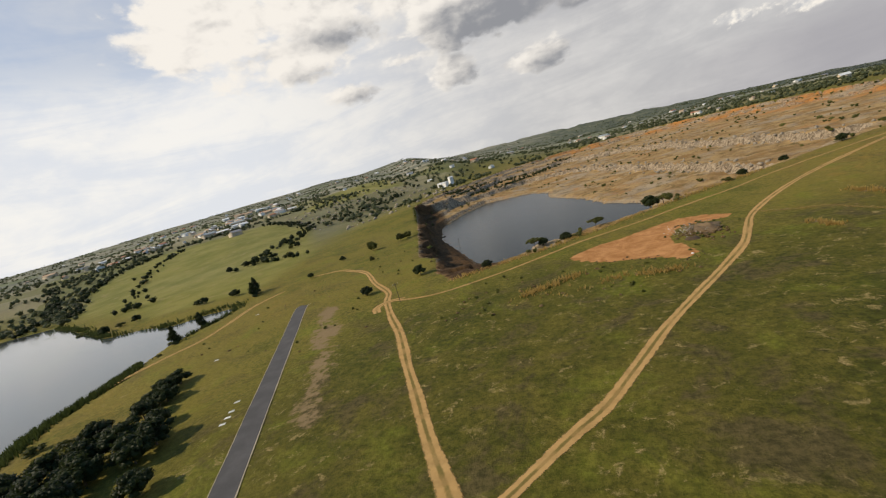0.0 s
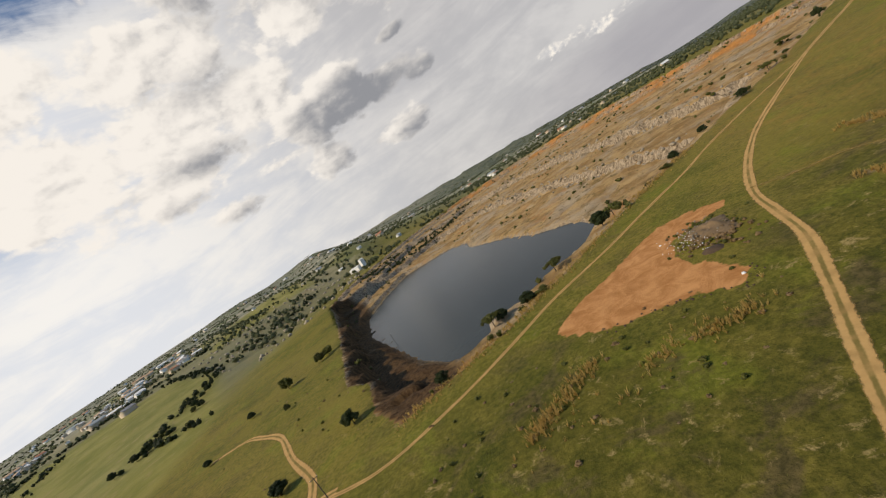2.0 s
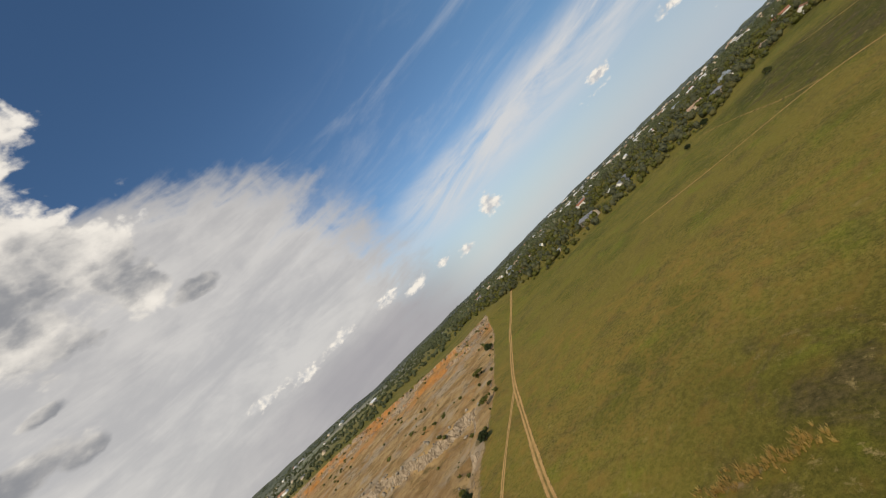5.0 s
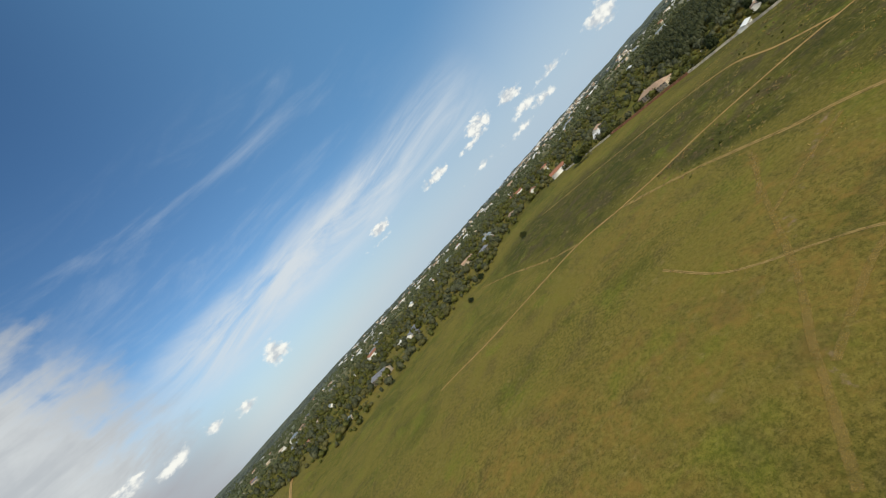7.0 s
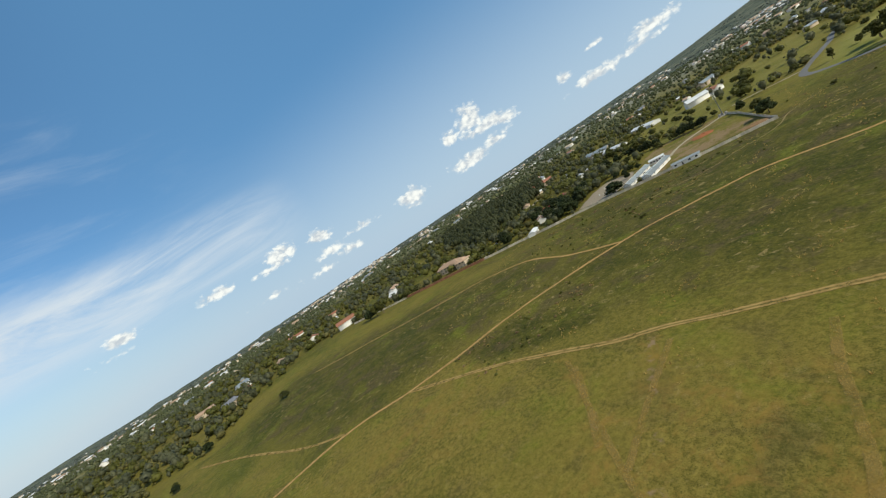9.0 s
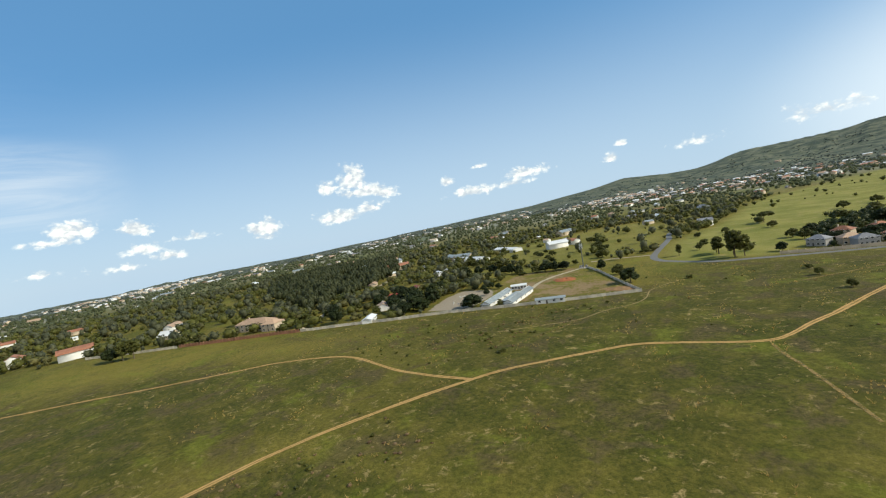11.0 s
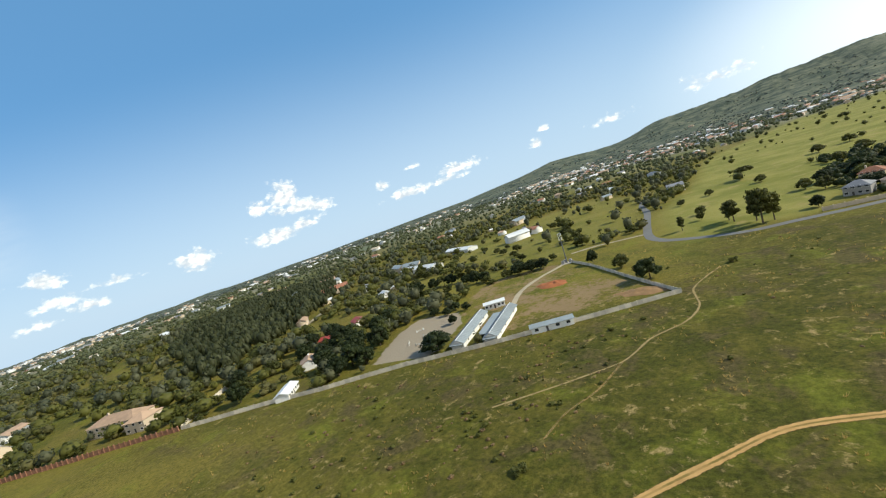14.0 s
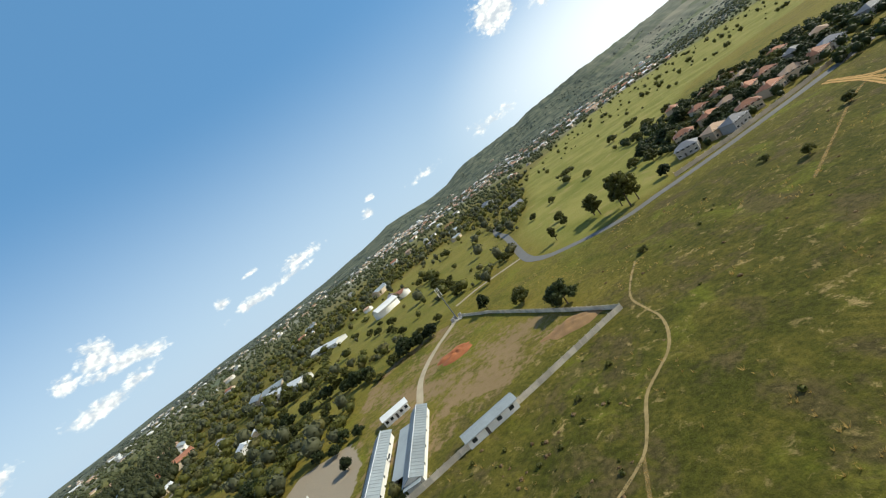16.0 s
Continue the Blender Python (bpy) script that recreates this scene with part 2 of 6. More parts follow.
def plain(name, color, rough=0.7, vary=0.25, scale=1.5, bump=0.15, metal=0.0, depth=0.02):
    """A surface with stains at two scales and fine relief."""
    m, n = material(name)
    p = n.add("ShaderNodeNewGeometry").outputs["Position"]
    big, fine = n.noise(p, scale * 0.25, 4.0), n.noise(p, scale * 3, 5.0, 0.65)
    dark = tuple(c * (1 - vary) for c in color)
    lite = tuple(min(c * (1 + vary * 0.6), 0.9) for c in color)
    each = n.add("ShaderNodeObjectInfo").outputs["Random"]
    t = n.math("ADD", n.math("MULTIPLY", big, 0.6), n.math("MULTIPLY", fine, 0.4))
    t = n.math("ADD", t, n.math("MULTIPLY", n.math("SUBTRACT", each, 0.5), 0.25))
    n.surface(n.mix(n.span(t, 0.3, 0.7), dark, lite), n.span(fine, 0.3, 0.7, rough - 0.08, min(rough + 0.08, 1.0)), n.bump(fine, bump, depth), Metallic=metal)
    return m


def grass_color(n, p):
    """Veld grass: green and straw tufts in patches of several sizes."""
    patch = n.noise(p, 0.016, 5.0, 0.62, 0.6)
    mid = n.noise(p, 0.09, 5.0, 0.65, 0.3)
    clump = n.noise(p, 0.65, 5.0, 0.72)
    blade = n.noise(p, 2.6, 4.0, 0.75)
    dry = n.attr("dry")
    fade = n.math("ADD", n.math("MULTIPLY", patch, 1.3), n.math("MULTIPLY", mid, 1.0))
    fade = n.math("ADD", fade, n.math("MULTIPLY", clump, 0.5))
    fade = n.math("ADD", fade, n.math("MULTIPLY", dry, 0.6))
    straw = n.span(fade, 0.95, 1.85)
    green = n.mix(n.math("ADD", n.math("MULTIPLY", n.span(mid, 0.2, 0.8), 0.35), n.math("MULTIPLY", n.span(clump, 0.28, 0.72), 0.6)), (0.046, 0.058, 0.005), (0.158, 0.158, 0.016))
    c = n.mix(straw, green, n.mix(n.span(clump, 0.32, 0.68), (0.120, 0.098, 0.016), (0.250, 0.190, 0.038)))
    # dark flecks stand in for the small shadows among tufts
    c = n.mix(n.math("MULTIPLY", n.span(blade, 0.50, 0.30), 0.60), c, (0.034, 0.040, 0.005))
    c = n.mix(n.math("MULTIPLY", n.span(blade, 0.52, 0.70), n.span(mid, 0.35, 0.6, 0.15, 0.45)), c, (0.30, 0.225, 0.060))
    c = n.mix(n.span(patch, 0.42, 0.66, 0.0, 0.5), c, (0.175, 0.150, 0.022))
    c = n.mix(n.span(patch, 0.46, 0.30, 0.0, 0.45), c, (0.062, 0.074, 0.008))
    ochre = n.math("MULTIPLY", n.span(dry, 0.5, 0.95), n.span(n.noise(p, 0.13, 8.0, 0.78, 0.5), 0.46, 0.64))
    c = n.mix(n.math("MULTIPLY", ochre, 0.70), c, (0.265, 0.160, 0.034))
    tan = n.math("MULTIPLY", n.span(n.noise(p, 0.11, 7.0, 0.72, 0.4), 0.60, 0.74), n.span(patch, 0.42, 0.6))
    c = n.mix(n.math("MULTIPLY", tan, 0.65), c, (0.29, 0.215, 0.085))
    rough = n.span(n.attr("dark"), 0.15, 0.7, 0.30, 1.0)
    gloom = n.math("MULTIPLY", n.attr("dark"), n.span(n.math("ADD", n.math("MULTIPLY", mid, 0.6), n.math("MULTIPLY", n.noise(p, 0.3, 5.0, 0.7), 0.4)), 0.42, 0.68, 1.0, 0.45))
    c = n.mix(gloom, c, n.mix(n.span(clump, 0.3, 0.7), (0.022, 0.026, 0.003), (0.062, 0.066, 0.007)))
    lime = n.span(n.noise(n.vmath("ADD", p, (310, 40, 0)), 0.038, 6.0, 0.66, 0.4), 0.52, 0.68)
    c = n.mix(n.math("MULTIPLY", lime, 0.55), c, n.mix(n.span(clump, 0.3, 0.7), (0.105, 0.120, 0.010), (0.200, 0.205, 0.022)))
    scorched = n.math("MULTIPLY", n.span(n.noise(n.vmath("ADD", p, (70, 210, 0)), 0.055, 7.0, 0.70, 0.5), 0.50, 0.64), rough)
    c = n.mix(n.math("MULTIPLY", scorched, 0.58), c, n.mix(n.span(clump, 0.3, 0.7), (0.044, 0.036, 0.013), (0.120, 0.088, 0.036)))
    pale = n.math("MULTIPLY", n.span(n.noise(n.vmath("ADD", p, (15, 80, 0)), 0.24, 7.0, 0.76, 0.4), 0.555, 0.67), n.math("MULTIPLY", rough, n.span(n.noise(p, 0.03, 4.0), 0.40, 0.60, 0.25, 1.0)))
    c = n.mix(n.math("MULTIPLY", pale, 0.75), c, n.mix(n.span(blade, 0.35, 0.65), (0.20, 0.145, 0.050), (0.42, 0.31, 0.130)))
    fairway = n.mix(n.span(n.noise(p, 0.025, 5.0, 0.6), 0.3, 0.7), (0.150, 0.155, 0.026), (0.255, 0.230, 0.058))
    scorched = n.math("MULTIPLY", n.span(n.noise(n.vmath("ADD", p, (70, 210, 0)), 0.055, 7.0, 0.70, 0.5), 0.50, 0.64), rough)
    c = n.mix(n.math("MULTIPLY", scorched, 0.58), c, n.mix(n.span(clump, 0.3, 0.7), (0.044, 0.036, 0.013), (0.120, 0.088, 0.036)))
    pale = n.math("MULTIPLY", n.span(n.noise(n.vmath("ADD", p, (15, 80, 0)), 0.24, 7.0, 0.76, 0.4), 0.555, 0.67), n.math("MULTIPLY", rough, n.span(n.noise(p, 0.03, 4.0), 0.40, 0.60, 0.25, 1.0)))
    c = n.mix(n.math("MULTIPLY", pale, 0.75), c, n.mix(n.span(blade, 0.35, 0.65), (0.20, 0.145, 0.050), (0.42, 0.31, 0.130)))
    fairway = n.mix(n.span(n.noise(p, 0.07, 4.0), 0.55, 0.7), fairway, (0.27, 0.22, 0.075))
    # far ground: field tones, with distance haze mixed into the colour
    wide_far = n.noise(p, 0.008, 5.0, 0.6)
    far_haze_green = n.mix(n.span(n.noise(p, 0.010, 9.0, 0.74, 0.3), 0.40, 0.60), (0.045, 0.062, 0.044), (0.150, 0.155, 0.100))
    parcel = n.add("ShaderNodeTexVoronoi")
    n.put(parcel.inputs["Vector"], n.vmath("ADD", n.vmath("MULTIPLY", p, (0.0032, 0.0060, 0.0)), n.vmath("SCALE", n.xyz(wide_far, mid, 0.0), 0.25)))
    parcel.inputs["Scale"].default_value = 1.0
    tone = n.add("ShaderNodeSeparateColor")
    n.put(tone.inputs[0], parcel.outputs["Color"])
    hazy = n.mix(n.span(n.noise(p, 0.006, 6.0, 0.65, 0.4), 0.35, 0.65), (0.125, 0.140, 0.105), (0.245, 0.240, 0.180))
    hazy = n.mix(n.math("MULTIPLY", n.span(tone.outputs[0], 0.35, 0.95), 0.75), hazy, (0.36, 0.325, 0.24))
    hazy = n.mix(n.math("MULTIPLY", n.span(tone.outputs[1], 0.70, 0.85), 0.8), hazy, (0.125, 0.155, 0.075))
    c = n.mix(n.attr("country_haze"), c, hazy)
    c = n.mix(n.attr("ridge"), c, far_haze_green)
    c = n.mix(n.math("MULTIPLY", n.attr("lush"), n.span(mid, 0.2, 0.45, 0.75, 1.0)), c, fairway)
    return c, clump, blade


def ground_material():
    m, n = material("ground")
    p = n.add("ShaderNodeNewGeometry").outputs["Position"]
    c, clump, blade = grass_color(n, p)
    rag = n.math("ADD", n.math("MULTIPLY", n.math("SUBTRACT", n.noise(p, 0.35, 6.0, 0.7), 0.5), 0.8), n.math("MULTIPLY", n.math("SUBTRACT", n.noise(p, 0.05, 4.0, 0.6, 0.5), 0.5), 0.9))

    def over(c, name, color, a=0.42, b=0.58):
        f = n.span(n.math("ADD", n.attr(name), rag), a, b)
        return n.mix(f, c, color)

    grain = n.noise(p, 1.3, 6.0, 0.7)
    wide = n.noise(p, 0.06, 4.0, 0.6)
    blotch = n.span(n.noise(p, 0.17, 7.0, 0.72, 0.6), 0.32, 0.68)
    soil = n.mix(n.math("ADD", n.math("MULTIPLY", grain, 0.35), n.math("MULTIPLY", blotch, 0.65)), (0.29, 0.115, 0.032), (0.60, 0.300, 0.115))
    c = over(c, "soil", soil)
    bare = n.mix(n.math("ADD", n.math("MULTIPLY", grain, 0.6), n.math("MULTIPLY", wide, 0.4)), (0.14, 0.098, 0.042), (0.34, 0.235, 0.125))
    c = over(c, "bare", bare)
    c = over(c, "sand", n.mix(grain, (0.24, 0.195, 0.135), (0.36, 0.30, 0.22)))
    # quarry: grey rock where steep, tan rubble with scrub where flat
    steep = n.add("ShaderNodeSeparateXYZ")
    n.put(steep.inputs[0], n.add("ShaderNodeNewGeometry").outputs["True Normal"])
    flats = n.mix(n.span(n.noise(p, 0.05, 6.0, 0.68, 0.5), 0.35, 0.65), (0.250, 0.148, 0.056), (0.430, 0.285, 0.125))
    flats = n.mix(n.math("MULTIPLY", n.span(n.noise(p, 0.025, 5.0, 0.6, 0.5), 0.47, 0.64), 0.50), flats, n.mix(grain, (0.27, 0.24, 0.19), (0.43, 0.385, 0.31)))
    flats = n.mix(n.math("MULTIPLY", n.span(n.noise(p, 0.09, 8.0, 0.76), 0.52, 0.64), 0.8), flats, (0.115, 0.085, 0.028))
    flats = n.mix(n.math("MULTIPLY", n.span(n.noise(p, 0.018, 7.0, 0.7, 0.6), 0.55, 0.68), 0.7), flats, n.mix(grain, (0.33, 0.135, 0.036), (0.52, 0.25, 0.075)))
    crack = n.noise(n.vmath("MULTIPLY", p, (1, 1, 0.28)), 0.42, 7.0, 0.75, 1.0)
    face = n.mix(n.span(crack, 0.32, 0.66), (0.060, 0.038, 0.020), (0.46, 0.36, 0.245))
    baked = n.span(n.math("ADD", n.attr("orange"), n.math("MULTIPLY", rag, 0.8)), 0.30, 0.60)
    face = n.mix(baked, face, n.mix(n.span(crack, 0.35, 0.65), (0.11, 0.038, 0.012), (0.50, 0.225, 0.065)))
    quarry = n.mix(n.span(steep.outputs[2], 0.965, 0.86), flats, face)
    quarry = n.mix(n.math("MULTIPLY", n.span(n.math("ADD", n.attr("orange"), n.math("MULTIPLY", rag, 1.3)), 0.35, 0.65), 0.75), quarry, n.mix(grain, (0.34, 0.135, 0.034), (0.56, 0.27, 0.080)))
    # west wall: brown earth, its colour deepened further for the shade there
    quarry = n.mix(n.attr("brown"), quarry, n.mix(n.span(crack, 0.3, 0.7), (0.028, 0.014, 0.006), (0.150, 0.085, 0.036)))
    c = over(c, "rock", quarry)
    relief = n.math("ADD", n.math("MULTIPLY", clump, 0.6), n.math("MULTIPLY", blade, 0.4))
    relief = n.math("ADD", relief, n.math("MULTIPLY", n.math("MULTIPLY", crack, n.attr("rock")), 3.0))
    n.surface(c, 0.95, n.bump(relief, 0.8, 0.35), **{"Specular IOR Level": 0.15})
    return m


def track_material(name, lite, dark, ruts=True, solid=0.0, most=1.0):
    """Worn earth: two bare wheel lines, ragged grassy edges; across runs from 0 to 1."""
    m, n = material(name)
    p = n.add("ShaderNodeNewGeometry").outputs["Position"]
    across = n.attr("across")
    rag = n.math("MULTIPLY", n.math("SUBTRACT", n.noise(p, 0.7, 5.0, 0.7), 0.5), 0.75)
    off = n.math("ABSOLUTE", n.math("SUBTRACT", across, 0.5))
    edge = n.span(n.math("ADD", off, n.math("MULTIPLY", rag, 0.5)), 0.47, 0.33)
    grain = n.noise(p, 1.6, 6.0, 0.7)
    c = n.mix(n.math("ADD", n.math("MULTIPLY", grain, 0.6), n.math("MULTIPLY", n.noise(p, 0.12, 3.0), 0.4)), dark, lite)
    if ruts:
        mid = n.span(n.math("ADD", off, n.math("MULTIPLY", rag, 0.22)), 0.15, 0.05)
        c = n.mix(n.math("MULTIPLY", mid, n.span(n.noise(p, 0.15, 4.0), 0.33, 0.55, 0.3, 0.95)), c, n.mix(grain, (0.10, 0.088, 0.018), (0.24, 0.17, 0.055)))
    wear = n.math("MULTIPLY", edge, n.span(n.noise(p, 0.3, 4.0), 0.25, 0.6, solid, most))
    n.surface(c, 0.95, n.bump(grain, 0.5, 0.08), alpha=wear, **{"Specular IOR Level": 0.1})
    return m


def leaf_material(name, dark, lite, glow=0.35):
    """Leaves: each a little different, and letting some light through."""
    m, n = material(name)
    each = n.add("ShaderNodeObjectInfo").outputs["Random"]
    leaf = n.add("ShaderNodeNewGeometry").outputs["Random Per Island"]
    t = n.math("ADD", n.math("MULTIPLY", leaf, 0.30), n.math("MULTIPLY", n.math("ADD", n.attr("tint"), each), 0.35))
    color = n.mix(t, dark, lite)
    b = n.add("ShaderNodeBsdfPrincipled")
    n.put(b.inputs["Base Color"], color)
    b.inputs["Roughness"].default_value = 0.6
    b.inputs["Specular IOR Level"].default_value = 0.25
    thin = n.add("ShaderNodeBsdfTranslucent")
    n.put(thin.inputs[0], n.mix(0.35, color, lite))
    mix = n.add("ShaderNodeMixShader")
    mix.inputs[0].default_value = glow
    n.tree.links.new(b.outputs[0], mix.inputs[1])
    n.tree.links.new(thin.outputs[0], mix.inputs[2])
    o = n.add("ShaderNodeOutputMaterial")
    n.tree.links.new(mix.outputs[0], o.inputs[0])
    return m


def water_material(name, color, ripple=0.25, rough=0.08, gloss=0.5):
    m, n = material(name)
    p = n.add("ShaderNodeNewGeometry").outputs["Position"]
    wave = n.noise(n.vmath("MULTIPLY", p, (1, 0.5, 1)), 0.5, 4.0, 0.6)
    n.surface(n.mix(n.noise(p, 0.02, 3.0), color, tuple(c * 1.4 for c in color)), rough, n.bump(wave, ripple, 0.15), IOR=1.33, **{"Specular IOR Level": gloss})
    return m


GROUND = ground_material()
DIRT = track_material("dirt_track", (0.58, 0.375, 0.155), (0.38, 0.215, 0.07), True, 0.75)
FAINT = track_material("faint_path", (0.40, 0.28, 0.115), (0.27, 0.18, 0.065), False, 0.12, 0.62)
ASPHALT = plain("asphalt", (0.085, 0.08, 0.078), 0.9, 0.3, 0.8)
STREAK = track_material("dry_streak", (0.42, 0.28, 0.085), (0.25, 0.165, 0.045), False, 0.0, 0.50)
TRODDEN = track_material("trodden_path", (0.44, 0.33, 0.16), (0.30, 0.22, 0.09), False, 0.45, 0.85)
GRASSY = track_material("grassy_track", (0.44, 0.30, 0.11), (0.29, 0.19, 0.06), True, 0.30, 0.95)
ROADTAR = plain("road_tar", (0.17, 0.165, 0.155), 0.85, 0.2, 0.6)
PALE_EARTH = plain("pale_earth", (0.36, 0.30, 0.20), 0.95, 0.3, 0.8)
PAINT_WHITE = plain("line_paint", (0.7, 0.7, 0.66), 0.7, 0.3, 2)
CONCRETE = plain("precast_concrete", (0.60, 0.54, 0.44), 0.85, 0.3, 1.2)
BRICKRED = plain("red_brick", (0.27, 0.13, 0.075), 0.85, 0.25, 2)
WHITEWASH = plain("white_plaster", (0.74, 0.73, 0.70), 0.8, 0.12, 0.8)
CREAM = plain("cream_plaster", (0.55, 0.45, 0.33), 0.8, 0.15, 0.8)
GREYWALL = plain("grey_plaster", (0.32, 0.31, 0.30), 0.8, 0.15, 0.8)
TIN = plain("grey_sheet_roof", (0.255, 0.285, 0.295), 0.6, 0.25, 0.6)
WHITETIN = plain("white_sheet_roof", (0.70, 0.70, 0.68), 0.5, 0.12, 0.4)
TERRACOTTA = plain("terracotta_tiles", (0.33, 0.14, 0.075), 0.8, 0.3, 1.5)
TANTILE = plain("tan_tiles", (0.42, 0.28, 0.18), 0.8, 0.25, 1.5)
GREYTILE = plain("grey_tiles", (0.20, 0.20, 0.21), 0.75, 0.25, 1.5)
REDTIN = plain("red_sheet_roof", (0.33, 0.055, 0.04), 0.6, 0.2, 1)
GLASS = plain("window_glass", (0.03, 0.035, 0.04), 0.12, 0.2, 1, bump=0.0)
DOORWOOD = plain("dark_door", (0.07, 0.06, 0.055), 0.6, 0.2, 2)
STEEL = plain("galvanised_steel", (0.17, 0.18, 0.19), 0.55, 0.2, 2, metal=0.4)
BARK = plain("bark", (0.10, 0.075, 0.05), 0.9, 0.35, 4)
POLEWOOD = plain("creosote_wood", (0.07, 0.052, 0.038), 0.85, 0.3, 3)
REDSOIL = plain("red_spoil", (0.38, 0.125, 0.04), 0.95, 0.3, 1.2, depth=0.1, bump=0.5)
ORANGESOIL = plain("orange_spoil", (0.33, 0.19, 0.08), 0.95, 0.3, 1.2, depth=0.1, bump=0.5)
RUBBLE = plain("rubble", (0.31, 0.26, 0.19), 0.9, 0.45, 2.5, bump=0.4)
BRUSH = plain("brown_brush", (0.17, 0.11, 0.055), 0.95, 0.45, 2.0, bump=0.6, depth=0.15)
DEAD = leaf_material("dead_scrub", (0.10, 0.062, 0.028), (0.34, 0.23, 0.11), 0.3)
LITTER = plain("white_litter", (0.75, 0.75, 0.74), 0.6, 0.15, 2)
SPOIL = plain("dark_compost", (0.08, 0.05, 0.028), 0.95, 0.4, 2, bump=0.5, depth=0.1)
LEAF = leaf_material("leaves", (0.018, 0.026, 0.006), (0.150, 0.150, 0.032))
LEAF_OLIVE = leaf_material("olive_leaves", (0.045, 0.050, 0.016), (0.230, 0.205, 0.070))
LEAF_GUM = leaf_material("gum_leaves", (0.036, 0.045, 0.024), (0.170, 0.172, 0.090))
# Farthest trees: distance haze is put into the leaf colour, pale and bluish
LEAF_HAZE_FAR = leaf_material("blue_haze_leaves", (0.090, 0.112, 0.098), (0.170, 0.190, 0.160))
LEAF_DARK = leaf_material("dark_leaves", (0.010, 0.017, 0.006), (0.045, 0.060, 0.016))
LEAF_LITE = leaf_material("yellow_green_leaves", (0.035, 0.045, 0.008), (0.14, 0.145, 0.03))
# Middle-distance trees: leaf colour lightened for haze, less than the farthest
LEAF_HAZE = leaf_material("pale_haze_leaves", (0.040, 0.054, 0.024), (0.160, 0.172, 0.080))
LEAF_PINE = leaf_material("plantation_leaves", (0.026, 0.036, 0.014), (0.095, 0.100, 0.040))
STRAW = leaf_material("dry_grass", (0.30, 0.20, 0.05), (0.68, 0.47, 0.16), 0.5)
TUFT = leaf_material("grass_tufts", (0.075, 0.085, 0.008), (0.26, 0.215, 0.04), 0.5)
REED = leaf_material("reeds", (0.03, 0.045, 0.010), (0.10, 0.125, 0.03))
POND = water_material("quarry_water", (0.016, 0.026, 0.032), 0.4, 0.2, 0.12)
LAKE = water_material("lake_water", (0.06, 0.07, 0.07), 0.12)

# ---- geometry helpers ----


def add_arrays(name, verts, tris, mats, index=None, tint=None):
    """One mesh out of arrays of points and triangles."""
    me = bpy.data.meshes.new(name)
    verts, tris = np.asarray(verts, np.float32), np.asarray(tris, np.int32)
    me.vertices.add(len(verts))
    me.vertices.foreach_set("co", verts.ravel())
    me.loops.add(tris.size)
    me.loops.foreach_set("vertex_index", tris.ravel())
    me.polygons.add(len(tris))
    me.polygons.foreach_set("loop_start", np.arange(0, tris.size, 3, dtype=np.int32))
    if index is not None:
        me.polygons.foreach_set("material_index", np.asarray(index, np.int32))
    if tint is not None:
        me.attributes.new("tint", "FLOAT", "POINT").data.foreach_set("value", np.asarray(tint, np.float32))
    for m in mats:
        me.materials.append(m)
    me.update(calc_edges=True)
    return me


def part(name, bm, mat, parent=None, label="", smooth=False):
    """A bmesh as one mesh object, under a thing or a part."""
    bmesh.ops.recalc_face_normals(bm, faces=bm.faces)
    me = bpy.data.meshes.new(name)
    bm.to_mesh(me)
    bm.free()
    me.materials.append(mat)
    if smooth:
        me.polygons.foreach_set("use_smooth", [True] * len(me.polygons))
    return hang(new(name, me), parent, label)


def hang(ob, parent=None, label=""):
    if parent is not None:
        ob.parent = parent
    return tagged(ob, label)


def box(bm, x0, y0, z0, x1, y1, z1):
    m = Matrix.Translation(((x0 + x1) / 2, (y0 + y1) / 2, (z0 + z1) / 2)) @ Matrix.Diagonal((x1 - x0, y1 - y0, z1 - z0, 1))
    bmesh.ops.create_cube(bm, size=1, matrix=m)
    return bm


def boxed(*sizes):
    return box(bmesh.new(), *sizes)


def tube(bm, a, b, r0, r1, sides=8):
    a, b = Vector(a), Vector(b)
    turn = (b - a).to_track_quat("Z", "Y").to_matrix().to_4x4()
    m = Matrix.Translation((a + b) / 2) @ turn
    bmesh.ops.create_cone(bm, cap_ends=True, segments=sides, radius1=r0, radius2=r1, depth=(b - a).length, matrix=m)
    return bm


def inside(x, y, poly):
    """Which of the points lie in a polygon."""
    hit = np.zeros(x.shape, bool)
    for (x0, y0), (x1, y1) in zip(poly, poly[1:] + poly[:1]):
        cross = ((y0 > y) != (y1 > y)) & (x < (x1 - x0) * (y - y0) / ((y1 - y0) or 1e-9) + x0)
        hit ^= cross
    return hit


def away(x, y, line, closed=False):
    """The distance of points from a line of points."""
    best = np.full(x.shape, 1e9)
    ends = line[1:] + (line[:1] if closed else [])
    for (x0, y0), (x1, y1) in zip(line, ends):
        dx, dy = x1 - x0, y1 - y0
        t = np.clip(((x - x0) * dx + (y - y0) * dy) / (dx * dx + dy * dy), 0, 1)
        best = np.minimum(best, np.hypot(x - x0 - t * dx, y - y0 - t * dy))
    return best


def depth_in(x, y, poly):
    """The distance from a polygon's outline, positive inside."""
    return np.where(inside(x, y, poly), 1, -1) * away(x, y, poly, True)


def step(v, a, b):
    t = np.clip((v - a) / (b - a), 0, 1)
    return t * t * (3 - 2 * t)


